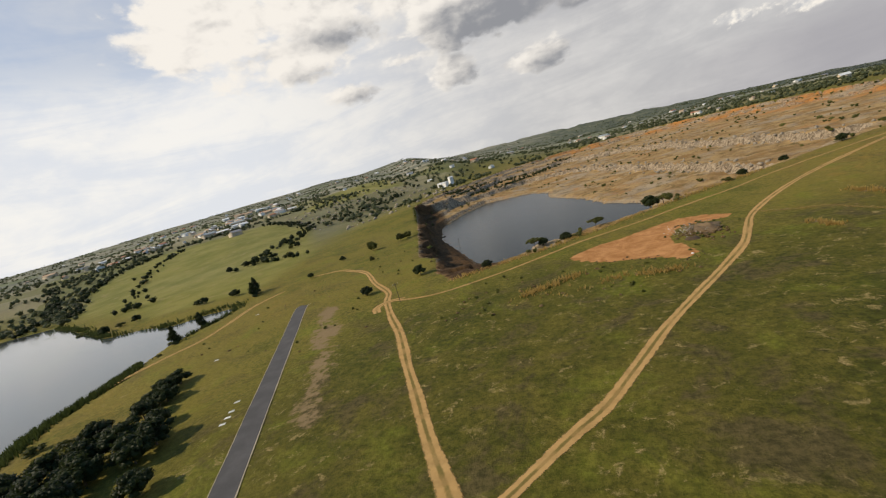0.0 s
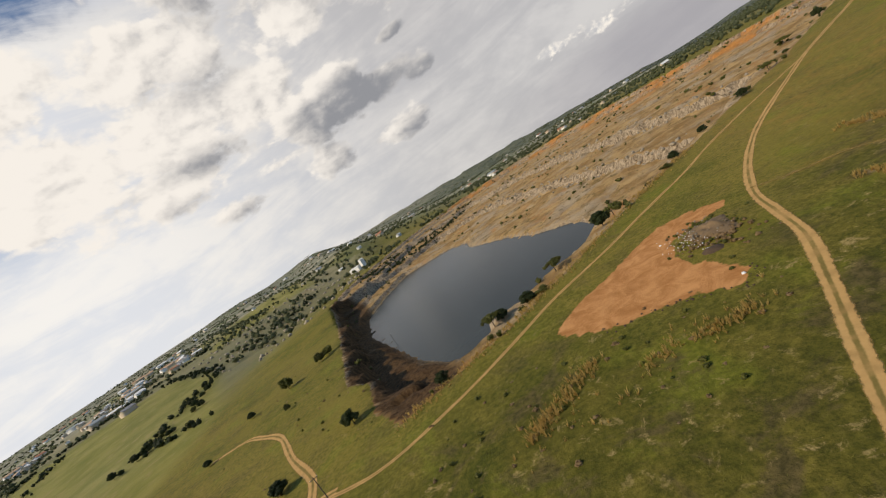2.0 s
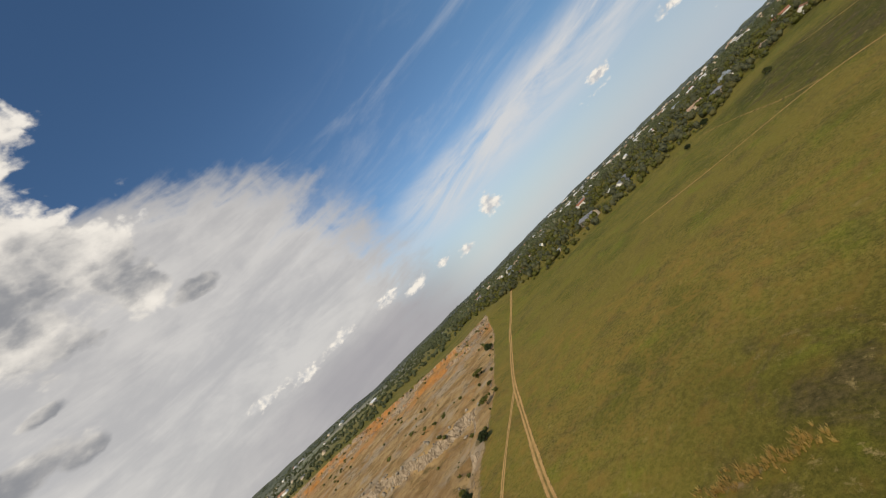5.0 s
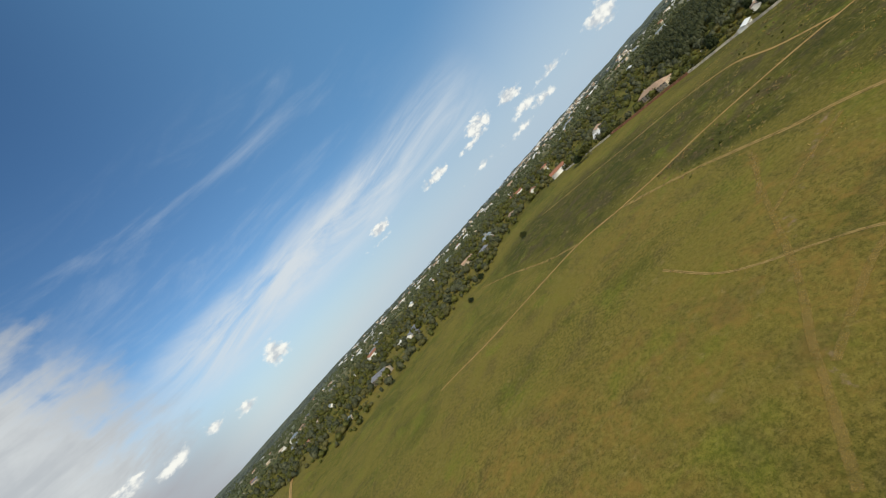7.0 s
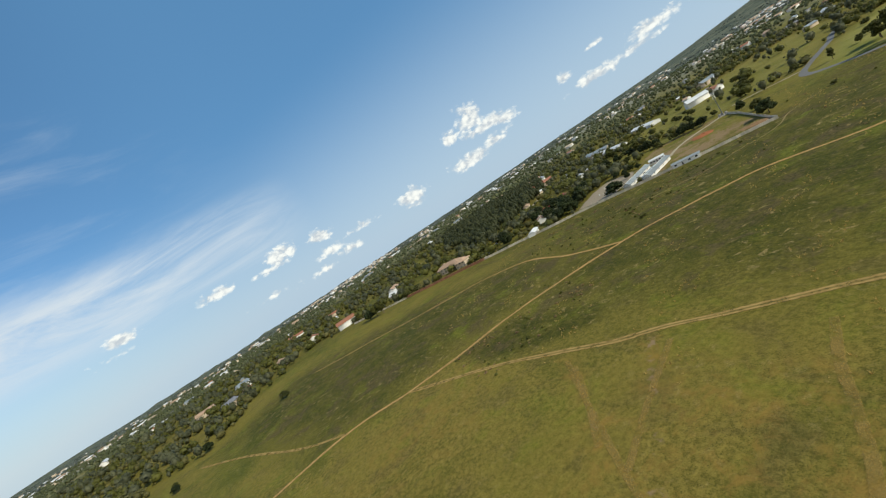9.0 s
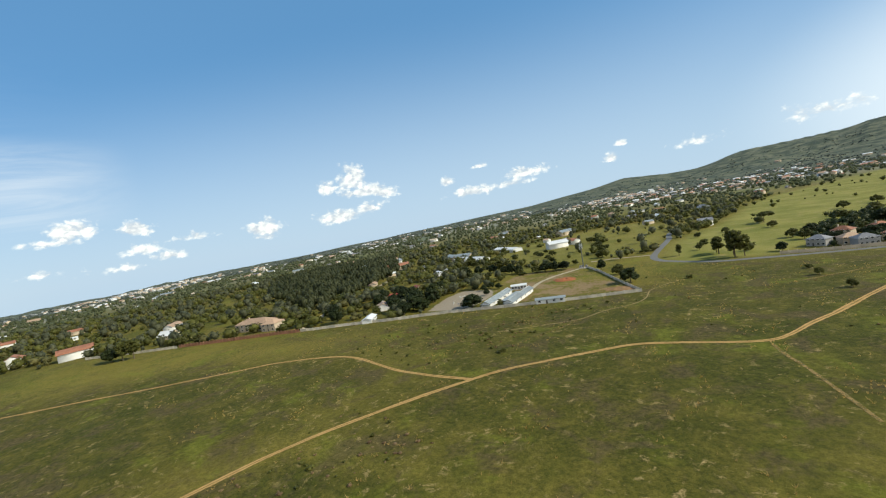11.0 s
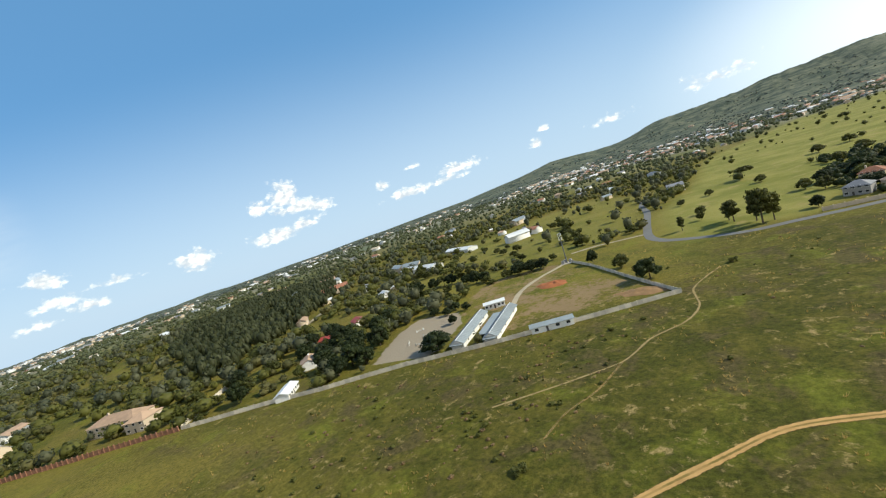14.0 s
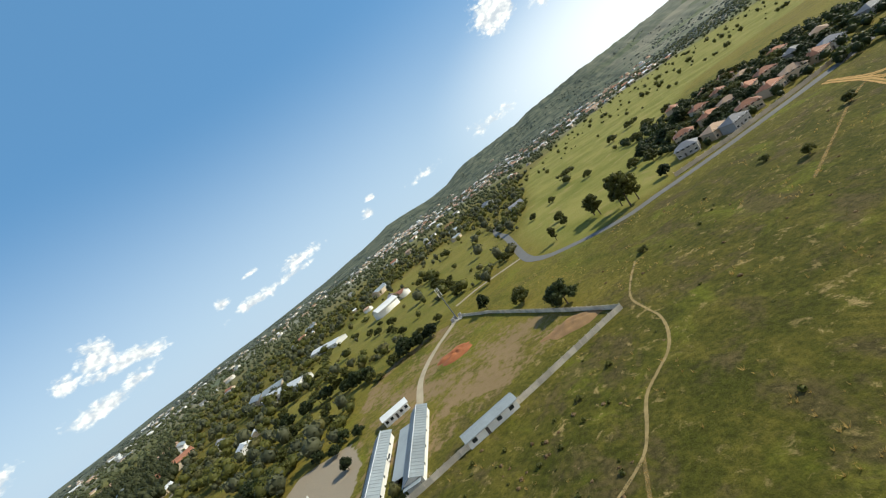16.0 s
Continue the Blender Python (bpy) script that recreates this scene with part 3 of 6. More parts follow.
def wobble(x, y, scale, seed=0.0):
    """Smooth random relief from a few crossed waves, about -1 to 1."""
    out = 0
    for k in range(6):
        a = seed * 1.7 + k * 2.4
        f = (0.6 + 0.35 * k) / scale
        out = out + np.sin((x * cos(a) + y * sin(a)) * f * 6.28 + a * 5) / (1 + 0.4 * k)
    return out / 2.6


# ---- plan ----
PIT_WEST = [(-240, 535), (-232, 520), (-111, 234), (-96, 222), (-82, 186)]
PIT_NEAR = [(-82, 186), (-68, 170), (-50, 180), (-30, 192), (-10, 207), (14, 227), (36, 245), (58, 263), (80, 277), (114, 304), (146, 327), (177, 346), (244, 405), (327, 475), (400, 545)]
PIT_FAR = [(400, 545), (352, 556), (325, 620), (290, 760), (246, 880), (180, 1010), (80, 1080), (-60, 1060), (-185, 930), (-240, 760), (-255, 640), (-240, 535)]
BENCH_HIGH = [(176, 372), (153, 424), (134, 500), (113, 560), (86, 689), (40, 800), (-60, 900), (-178, 830), (-200, 640), (-240, 535), (-100, 220), (-60, 190), (60, 268)]
BENCH_LOW = [(108, 332), (88, 397), (65, 470), (41, 545), (4, 654), (-40, 720), (-120, 740), (-186, 640), (-240, 535), (-100, 220), (-60, 190), (60, 268)]
PIT = PIT_WEST[:-1] + PIT_NEAR[:-1] + PIT_FAR[:-1]
POOL = [(-180, 470), (-175, 540), (-158, 610), (-95, 600), (-66, 560), (-61, 512), (-22, 442), (-1, 385), (24, 351), (30, 320), (12, 290), (-8, 262), (-30, 236), (-50, 234), (-66, 244), (-86, 268), (-113, 316), (-150, 382)]
LAKESHORE = [(-745, 218), (-691, 236), (-626, 253), (-568, 265), (-450, 225), (-344, 186), (-312, 192), (-275, 186), (-255, 200), (-232, 203), (-223, 182), (-225, 165), (-224, 150), (-215, 123), (-205, 96), (-200, 75), (-184, 52), (-176, 30), (-190, -30), (-300, -90), (-520, -60), (-600, 60), (-650, 130)]
RIVER = [(-810, 1235), (-700, 1160), (-600, 1100), (-520, 1150), (-560, 1225), (-690, 1280)]
SKYLINE = [(-180, 2.1), (-170, 2.3), (-160, 2.6), (-130, 2.4), (-100, 1.6), (-71, 1.3), (-62, 1.5), (-57, 1.8), (-48, 2.0), (-40, 2.2), (-36, 2.3), (-31, 2.0), (-28.5, 2.2), (-26.7, 2.6), (-25, 2.4), (-23, 1.6), (-19, 1.0), (-12, 0.8), (-4, 0.3), (2, 0.1), (10, -0.5), (18, -1.1), (25, -1.8), (32, -1.8), (45, -1.9), (57, -1.75), (67, -2.0), (80, -2.1), (92, -1.9), (104, -1.6), (116, -1.3), (125, -0.9), (131, -0.6), (138, -0.4), (144, -0.1), (148, 0.2), (151, 0.5), (155, 1.1), (158, 0.8), (161, 0.6), (164, 0.9), (166, 1.4), (168, 1.65), (172, 1.55), (177, 1.95), (180, 2.1)]
CX, CY, CZ, EDGE = 150.0, 80.0, 53.0, 4700.0
RIVER_Z = 46.0


def ground_height(x, y):
    x, y = np.asarray(x, float), np.asarray(y, float)
    z = 0.35 * wobble(x, y, 160, 1) + 0.12 * wobble(x, y, 35, 2)
    # far country up to the skyline
    r, a = np.hypot(x - CX, y - CY), np.degrees(np.arctan2(x - CX, y - CY))
    e = np.interp(a, [s[0] for s in SKYLINE], [s[1] for s in SKYLINE])
    top = CZ + EDGE * np.tan(np.radians(e))
    f = np.clip((r - 750) / (EDGE - 750), 0, 1.05)
    swell = step(-a, 4, 22) * step(a, -125, -100) * step(away(x, y, LAKESHORE, True) * np.where(inside(x, y, LAKESHORE), 0, 1), 15, 320) * step(away(x, y, PIT, True), 10, 420)
    f_west = np.clip((r - 470) / (EDGE - 470), 0, 1.05)
    z += (1 - swell) * np.where(top > 0, top * f ** 4.6, top * f) + swell * top * f_west ** 0.92 + step(r, 1200, 3000) * 10 * wobble(x, y, 900, 4) * (1 - f)
    z = z + step(r, 2600, 3800) * (10 * wobble(x, y, 520, 6) + 6 * wobble(x, y, 190, 11) + 3 * wobble(x, y, 80, 19))
    # lake and river beds
    z = np.where(away(x, y, LAKESHORE, True) < 60, z - 1.2 * step(depth_in(x, y, LAKESHORE), -14, 0) - 2.5 * step(depth_in(x, y, LAKESHORE), 0, 10), np.where(inside(x, y, LAKESHORE), -3.5, z))
    bank_d = depth_in(x, y, RIVER)
    z = z + (RIVER_Z - z) * step(bank_d, -90, -8)
    z -= 4.0 * step(bank_d, -6, 12)
    # quarry
    d = depth_in(x, y, PIT)
    rough = wobble(x, y, 14, 3)
    near = away(x, y, PIT_NEAR) + 2.5 * rough
    west = away(x, y, PIT_WEST) + 2.2 * rough + 2.5 * wobble(x, y, 9, 12)
    far = away(x, y, PIT_FAR) + 10 * wobble(x, y, 70, 5) + 4 * rough
    zn = -17 * step(near, 0, 24) * (1 + 0.1 * rough)
    zw = -15 * step(west, 0, 6) - 6 * step(west, 6, 30)
    jag = 7 * wobble(x, y, 48, 7) + 3.5 * wobble(x, y, 19, 15) + 1.5 * rough
    zf = 9 - 4.5 * step(far, 4, 9) - 4.0 * step(far + 0.6 * jag, 34, 40) + 0.9 * rough - 2.0 * step(far, 45, 160)
    zf = zf - 6.2 * step(depth_in(x, y, BENCH_HIGH) + jag, 0, 5) - 6.0 * step(depth_in(x, y, BENCH_LOW) + jag, 0, 5) - 2.5 * step(depth_in(x, y, BENCH_LOW), 10, 70)
    floor = np.maximum(np.maximum(zn, zw), zf)
    pool = depth_in(x, y, POOL)
    floor = np.where(pool > -8, np.minimum(floor, np.where(pool > 3, -21.5, np.maximum(-16.5 - 5 * step(pool, -6, 4), np.maximum(zn - 2, zw)))), floor)
    lip = 9 * step(-away(x, y, PIT_FAR), -140, 0) * np.where(d < 0, 1, 0)
    return np.where(d > 0, floor, z + lip)


def h(x, y):
    return float(ground_height(np.array([x]), np.array([y]))[0])


def axis(parts):
    return np.unique(np.concatenate([np.arange(a, b, s) for a, b, s in parts]))


def grown(a, b, first):
    """Steps that widen outwards from a to b."""
    out, s = [a], first
    while abs(out[-1] - b) > 1 and (out[-1] < b) == (a < b):
        out.append(out[-1] + (s if a < b else -s))
        s *= 1.13
    return np.clip(np.array(out), -6500, 6500)


gx = np.unique(np.concatenate([grown(-900, -5200, 14), axis([(-900, -320, 8), (-320, 560, 3), (560, 1000, 8)]), grown(1000, 5200, 14)]))
gy = np.unique(np.concatenate([grown(-800, -5200, 14), axis([(-800, -330, 8), (-330, 640, 3), (640, 1104, 4)]), grown(1104, 5200, 14)]))
X, Y = np.meshgrid(gx, gy)
Z = ground_height(X, Y)
nx, ny = len(gx), len(gy)
cell = (np.arange(ny - 1)[:, None] * nx + np.arange(nx - 1)[None]).ravel()
tris = np.concatenate([np.stack([cell, cell + 1, cell + nx + 1], 1), np.stack([cell, cell + nx + 1, cell + nx], 1)])
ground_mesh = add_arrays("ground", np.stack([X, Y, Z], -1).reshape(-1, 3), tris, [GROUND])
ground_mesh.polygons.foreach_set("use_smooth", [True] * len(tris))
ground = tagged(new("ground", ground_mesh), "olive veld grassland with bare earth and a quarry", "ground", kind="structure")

PATCH = [(-17, 169), (-10, 178), (4, 185), (18, 196), (28, 201), (37, 200), (46, 192), (43, 186), (34, 186), (24, 184), (21, 166), (24, 158), (26, 149), (21, 145), (12, 152), (2, 155), (-5, 156), (-12, 161)]
HEAP = [(44, 187), (40, 173), (31, 163), (24, 162), (21, 165), (21, 173), (25, 183), (33, 188)]
REDSTRIP = [(-141, 166), (-122, 160), (-100, 128), (-84, 100), (-66, 66), (-74, 58), (-95, 92), (-122, 134)]
YARD = [(420, -137), (430, -160), (434, -194), (395, -216), (336, -166), (308, -138), (338, -121), (364, -101), (395, -96), (404, -118)]
PADDOCK = [(421, -70), (441, -108), (443, -128), (418, -133), (402, -116), (392, -78)]
GOLF = [(335, -262), (314, -214), (262, -236), (236, -300), (222, -420), (150, -560), (60, -600), (-150, -640), (-260, -1200), (60, -1500), (260, -1300), (380, -800), (350, -480), (352, -330)]
FIELD_W = [(-600, 300), (-760, 420), (-900, 640), (-700, 760), (-480, 620), (-300, 380), (-250, 235), (-330, 215), (-420, 245)]
FIELD_N = [(-640, 800), (-900, 1300), (-760, 1500), (-480, 1050)]
STONES = [(-480, 620), (-700, 760), (-620, 1050), (-420, 1000), (-250, 800), (-240, 560), (-330, 480)]
BURNT = [(338, -90), (318, -90), (300, -104), (304, -84), (310, -64), (326, -62), (338, -74)]
SHADY = [(440, 150), (400, 110), (395, 60), (440, 20), (480, 70), (520, 140)]
FIELDS_E = [[(400, -225), (560, -280), (600, -420), (520, -600), (420, -520), (360, -300)], [(470, -150), (545, -215), (560, -255), (430, -215), (445, -180)]]
LOWVELD = [(215, 40), (300, 60), (335, 60), (345, 20), (420, -20), (500, 20), (480, -20), (300, -150), (300, -215), (150, -260), (60, -200), (110, -60), (190, -10)]
WESTVELD = [(-110, 60), (-85, 130), (-30, 165), (20, 145), (60, 175), (120, 200), (140, 90), (90, -40), (-20, -60), (-60, 0)]
STRIPS = [[(237, 73), (204, 112), (168, 135), (150, 143)], [(187, 84), (172, 109), (156, 129)], [(260, 86), (210, 114), (179, 131)], [(55, 186), (71, 176), (81, 168)], [(84, 192), (92, 173)], [(60, 161), (63, 151)]]


EASTWOOD = [(455, -140), (400, -100), (420, -60), (470, 0), (560, 60), (600, 110), (700, 400), (1500, 700), (1700, -600), (900, -900), (600, -450), (560, -260)]


def cover(name, value):
    ground_mesh.attributes.new(name, "FLOAT", "POINT").data.foreach_set("value", np.asarray(value, np.float32).ravel())


def soft(poly, width=4.0):
    return step(depth_in(X, Y, poly), -width, width)


reach = np.hypot(X - CX, Y - CY)
strips = np.max([step(-away(X, Y, s), -5, 0) for s in STRIPS], 0)
cover("soil", np.maximum(soft(PATCH, 2) - soft(HEAP, 2), 0.46 * soft(REDSTRIP, 9)))
cover("bare", np.maximum.reduce([0.49 * soft(YARD, 4), 0.58 * soft(REDSTRIP, 9), 0.35 * soft(STONES, 30), 0.5 * step(-away(X, Y, PIT_NEAR), -7, 0), 0.45 * strips]))
cover("sand", soft(PADDOCK, 2))
cover("lush", np.maximum.reduce([soft(GOLF, 12), 0.4 * soft(FIELDS_E[0], 15), 0.3 * soft(FIELDS_E[1], 8), 0.8 * soft(FIELD_W, 14), 0.8 * soft(FIELD_N, 25), 0.5 * (wobble(X, Y, 700, 8) > 0.5) * step(reach, 1100, 1500) * step(-reach, -2300, -1900)]))
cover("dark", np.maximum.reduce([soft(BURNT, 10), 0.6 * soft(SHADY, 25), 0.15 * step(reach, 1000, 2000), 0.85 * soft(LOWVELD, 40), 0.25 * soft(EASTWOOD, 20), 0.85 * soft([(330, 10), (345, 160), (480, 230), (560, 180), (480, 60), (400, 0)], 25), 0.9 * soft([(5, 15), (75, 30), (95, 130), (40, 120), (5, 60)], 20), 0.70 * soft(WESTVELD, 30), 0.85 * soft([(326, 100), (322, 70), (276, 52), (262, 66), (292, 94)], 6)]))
cover("dry", np.clip(0.25 + 0.5 * wobble(X, Y, 220, 6) + 0.9 * strips + 0.9 * step(X, 60, 130) * step(-X, -250, -180) * step(Y, 50, 90), 0, 1))
cover("rock", step(depth_in(X, Y, PIT), -3, 2))
# brown earth plus painted shade, along the west wall and its foot
cover("brown", np.where(inside(X, Y, PIT), step(-away(X, Y, PIT_WEST), -40, -28), 0))
# these two masks grow with distance and bring in the painted haze tones
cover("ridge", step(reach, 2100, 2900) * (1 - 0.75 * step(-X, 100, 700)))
cover("country_haze", np.maximum(0.9 * step(reach, 900, 1900), 0.5 * step(-X, 260, 420) * step(Y, 250, 400)))
cover("orange", np.where(inside(X, Y, PIT), np.maximum((0.42 + 0.33 * wobble(X, Y, 85, 16)) * step(-away(X, Y, PIT_FAR[1:8]), -130, -60), 0.8 * step(-away(X, Y, [(-82, 186), (-68, 170), (-50, 180)]), -14, -4)), 0))


def sheet(name, poly, z, mat, label, category):
    bm = bmesh.new()
    f = bm.faces.new([bm.verts.new((x, y, 0)) for x, y in poly])
    bmesh.ops.triangulate(bm, faces=[f])
    ob = part(name, bm, mat)
    ob.location.z = z
    return tagged(ob, label, category, kind="structure")


def grow(poly, d):
    c = np.mean(poly, 0)
    return [tuple(c + (np.array(p) - c) * (1 + d / np.hypot(*(np.array(p) - c)))) for p in poly]


sheet("water", grow(POOL, 9), -18.0, POND, "dark still water in the quarry pit", "water")
sheet("water", LAKESHORE, -1.5, LAKE, "grey-blue lake reflecting the bright sky", "water")
sheet("water", RIVER, RIVER_Z - 1.5, LAKE, "pale stretch of river between fields", "water")


def curve_points(line, gap):
    """Points along a smooth line through the given ones."""
    pts = [Vector((*p, 0)) for p in line]
    ext = [pts[0] * 2 - pts[1]] + pts + [pts[-1] * 2 - pts[-2]]
    out = []
    for a, b, c, d in zip(ext, ext[1:], ext[2:], ext[3:]):
        k = max(1, int((c - b).length / gap))
        for i in range(k):
            t = i / k
            out.append(0.5 * (2 * b + (c - a) * t + (2 * a - 5 * b + 4 * c - d) * t * t + (3 * b - a - 3 * c + d) * t ** 3))
    return out + [pts[-1]]


def ribbon(name, line, width, mat, label, category, lift=0.05, gap=2.0, vary=0.15, cols=5):
    """A strip that lies on the ground along a line."""
    pts = curve_points(line, gap)
    verts, across = [], []
    for i, p in enumerate(pts):
        d = (pts[min(i + 1, len(pts) - 1)] - pts[max(i - 1, 0)]).normalized()
        n = Vector((d.y, -d.x, 0))
        wide = width * (1 + vary * sin(i * 0.31) * sin(i * 0.13 + 1))
        for k in range(cols):
            u = k / (cols - 1)
            q = p + n * (u - 0.5) * wide
            verts.append((q.x, q.y, 0))
            across.append(u)
    v = np.array(verts)
    z = np.max([ground_height(v[:, 0] + ox, v[:, 1] + oy) for ox, oy in ((0, 0), (3, 3), (-3, 3), (3, -3), (-3, -3))], 0)
    v[:, 2] = z + lift
    c = (np.arange(len(pts) - 1)[:, None] * cols + np.arange(cols - 1)[None]).ravel()
    t = np.concatenate([np.stack([c, c + cols, c + cols + 1], 1), np.stack([c, c + cols + 1, c + 1], 1)])
    me = add_arrays(name, v, t, [mat])
    me.attributes.new("across", "FLOAT", "POINT").data.foreach_set("value", np.array(across, np.float32))
    return tagged(new(name, me), label, category, kind="structure")


EARTH = "tan two-wheel dirt track worn through veld grass"
ribbon("dirt_track", [(-45, 5), (-30, 31), (-13, 58), (-6, 68), (0, 80), (8, 97), (18, 115), (28, 132), (38, 150), (44, 167), (50, 184), (62, 205), (78, 227), (97, 249), (131, 282), (180, 328), (240, 377), (310, 431), (394, 487), (470, 540)], 3.5, DIRT, EARTH, "track")
ribbon("dirt_track", [(-92, 153), (-71, 152), (-50, 163), (-32, 176), (-12, 193), (14, 210), (40, 229), (60, 243), (80, 260), (107, 280), (146, 305), (178, 325)], 2.0, DIRT, "narrow dirt track along the quarry rim", "track")
ribbon("dirt_track", [(-25, 40), (-38, 60), (-48, 77), (-57, 92), (-70, 115), (-82, 133), (-94, 153), (-101, 168), (-120, 190), (-141, 218), (-160, 233), (-178, 243), (-200, 242)], 4.0, DIRT, EARTH, "track", lift=0.055)
ribbon("dirt_track", [(-92, 140), (-96, 147), (-93, 153), (-86, 154)], 4.0, DIRT, EARTH, "track", lift=0.07)
ribbon("dirt_track", [(-203, 100), (-198, 124), (-194, 140), (-197, 158), (-205, 190), (-202, 213)], 4.0, DIRT, "sandy track beside the lake", "track")
ribbon("dirt_track", [(219, -100), (224, -86), (228, -71), (233, -63), (246, -57), (258, -53), (271, -46), (281, -34), (292, -20), (303, -5), (312, 17), (321, 45), (326, 69), (327, 99), (331, 125), (338, 155), (330, 195), (321, 235), (318, 275)], 2.4, DIRT, EARTH, "track")
ribbon("dirt_track", [(338, 155), (362, 176), (420, 210), (470, 246)], 2.2, GRASSY, "faint dirt track through grass", "track", lift=0.06)
ribbon("dirt_track", [(308, 5), (320, 8), (333, 10), (347, 11), (364, 10), (379, 9), (393, 11), (410, 20), (426, 34), (437, 50), (454, 73), (471, 96), (520, 160)], 2.1, DIRT, EARTH, "track", lift=0.06)
ribbon("dirt_track", [(219, -100), (212, -125), (203, -155), (195, -185), (189, -212), (187, -235)], 2.7, DIRT, EARTH, "track", lift=0.06)
for streak_line in ([(259, 87), (226, 105), (196, 120), (179, 129), (165, 138), (154, 144), (138, 153)], [(231, 72), (226, 84), (221, 95), (213, 111)], [(200, 60), (194, 73), (188, 83), (181, 96), (172, 118), (158, 139)], [(253, 89), (240, 97), (223, 109)], [(92, 150), (78, 162), (71, 176), (60, 182), (52, 189)]):
    ribbon("faint_track", streak_line, 2.2, STREAK, "dry yellow streak of old wheel marks", "track", lift=0.1)
ribbon("faint_track", [(330, 124), (316, 114), (290, 96), (266, 84), (249, 76), (236, 67), (223, 60), (211, 53), (199, 46), (175, 34), (140, 15)], 3.0, GRASSY, "faint grassy track with pale wheel lines", "track")
ribbon("footpath", [(233, 142), (209, 135), (198, 128), (189, 119), (180, 111), (169, 105)], 1.2, GRASSY, "narrow trodden footpath in grass", "path")
ribbon("footpath", [(338, -45), (325, -57), (315, -67), (309, -74), (307, -80), (305, -89), (301, -95), (297, -101), (295, -109), (295, -117), (297, -124), (299.5, -135), (297, -148), (293, -160)], 1.0, TRODDEN, "narrow trodden footpath in grass", "path", gap=1.5)
ribbon("footpath", [(309, -74), (311, -57), (315, -46), (316, -34)], 0.9, FAINT, "narrow trodden footpath in grass", "path")
ribbon("footpath", [(232, -62), (226, -51), (220, -42), (214, -32), (204, -15)], 1.4, FAINT, "narrow trodden footpath in grass", "path")
ribbon("footpath", [(185, -212), (200, -200), (240, -150)], 1.4, FAINT, "narrow trodden footpath in grass", "path")
ribbon("sand_road", [(187, -241), (186, -214), (179, -207), (165, -196), (140, -180)], 4.0, DIRT, "pale sandy road through grass", "track", lift=0.07)
ribbon("sand_road", [(187, -236), (188, -203), (183, -190), (176, -170)], 3.2, DIRT, "pale sandy road through grass", "track", lift=0.08)
ribbon("road", [(395, -450), (383, -395), (369, -356), (352, -285), (342, -248), (332, -231), (320, -223), (300, -217), (285, -216), (264, -223), (228, -235), (185, -252), (150, -269), (104, -307), (60, -342), (-40, -420)], 5.5, ROADTAR, "grey tarred estate road", "road", lift=0.06, vary=0.02)
ribbon("lane", [(391, -236), (375, -248), (347, -256)], 3.5, PALE_EARTH, "pale gravel lane", "track", vary=0.05)
ribbon("lane", [(384, -214), (391, -185), (391, -160), (383, -135)], 3.2, PALE_EARTH, "pale gravel lane in a dry yard", "track", vary=0.05)
ribbon("lane", [(575, -120), (586, -134), (615, -175), (650, -223)], 4.5, PALE_EARTH, "pale lane between trees", "track", vary=0.05)
runway = ribbon("runway", [(-152, 170), (-149, 162), (-112, 102), (-75.5, 43.5), (-50, 3)], 6.3, ASPHALT, "dark grey asphalt model-aircraft runway", "runway", lift=0.05, vary=0.0)

# ---- walls and fences ----
MEADOW_EDGE = [(303, -131), (333, -110), (364, -89), (397, -70), (428, -47), (451, -34), (487, -8), (562, 52), (640, 104), (643, 133), (631, 175), (595, 212), (550, 225), (500, 243), (495, 280), (470, 330), (440, 380), (405, 415), (415, 500)]


def holder(name, x, y, z=None, turn=0.0):
    ob = new(name)
    ob.matrix_basis = pose(x, y, h(x, y) if z is None else z, 0, 0, turn)
    return ob


def panel_wall(line, height, mat, label, gap=2.4, post=0.16, proud=0.12, thick=0.07, kind_name="boundary_wall"):
    """A wall of panels between posts along a line; each panel and post is a part."""
    thing = tagged(new(kind_name), label, "wall", kind="structure")
    pm = bpy.data.meshes.new("panel")
    bm = boxed(-0.5, -thick / 2, 0.0, 0.5, thick / 2, height)
    for k in range(1, 4):
        box(bm, -0.5, -thick / 2 - 0.012, height * k / 4 - 0.03, 0.5, thick / 2 + 0.012, height * k / 4)
    bm.to_mesh(pm), bm.free(), pm.materials.append(mat)
    qm = bpy.data.meshes.new("post")
    bm = boxed(-post / 2, -post / 2, -0.5, post / 2, post / 2, height + proud)
    box(bm, -post * 0.62, -post * 0.62, height + proud, post * 0.62, post * 0.62, height + proud + 0.05)
    bm.to_mesh(qm), bm.free(), qm.materials.append(mat)
    for (x0, y0), (x1, y1) in zip(line, line[1:]):
        n = max(1, round(math.hypot(x1 - x0, y1 - y0) / gap))
        turn = math.degrees(atan2(y1 - y0, x1 - x0))
        for i in range(n):
            a, b = i / n, (i + 1) / n
            xa, ya, xb, yb = x0 + (x1 - x0) * a, y0 + (y1 - y0) * a, x0 + (x1 - x0) * b, y0 + (y1 - y0) * b
            long = math.hypot(xb - xa, yb - ya) - post
            p = hang(new("panel", pm), thing)
            p.matrix_basis = pose((xa + xb) / 2, (ya + yb) / 2, h((xa + xb) / 2, (ya + yb) / 2) - 0.1, 0, 0, turn) @ Matrix.Diagonal((long, 1, 1, 1))
            q = hang(new("post", qm), thing)
            q.matrix_basis = pose(xa, ya, h(xa, ya), 0, 0, turn)
    return thing


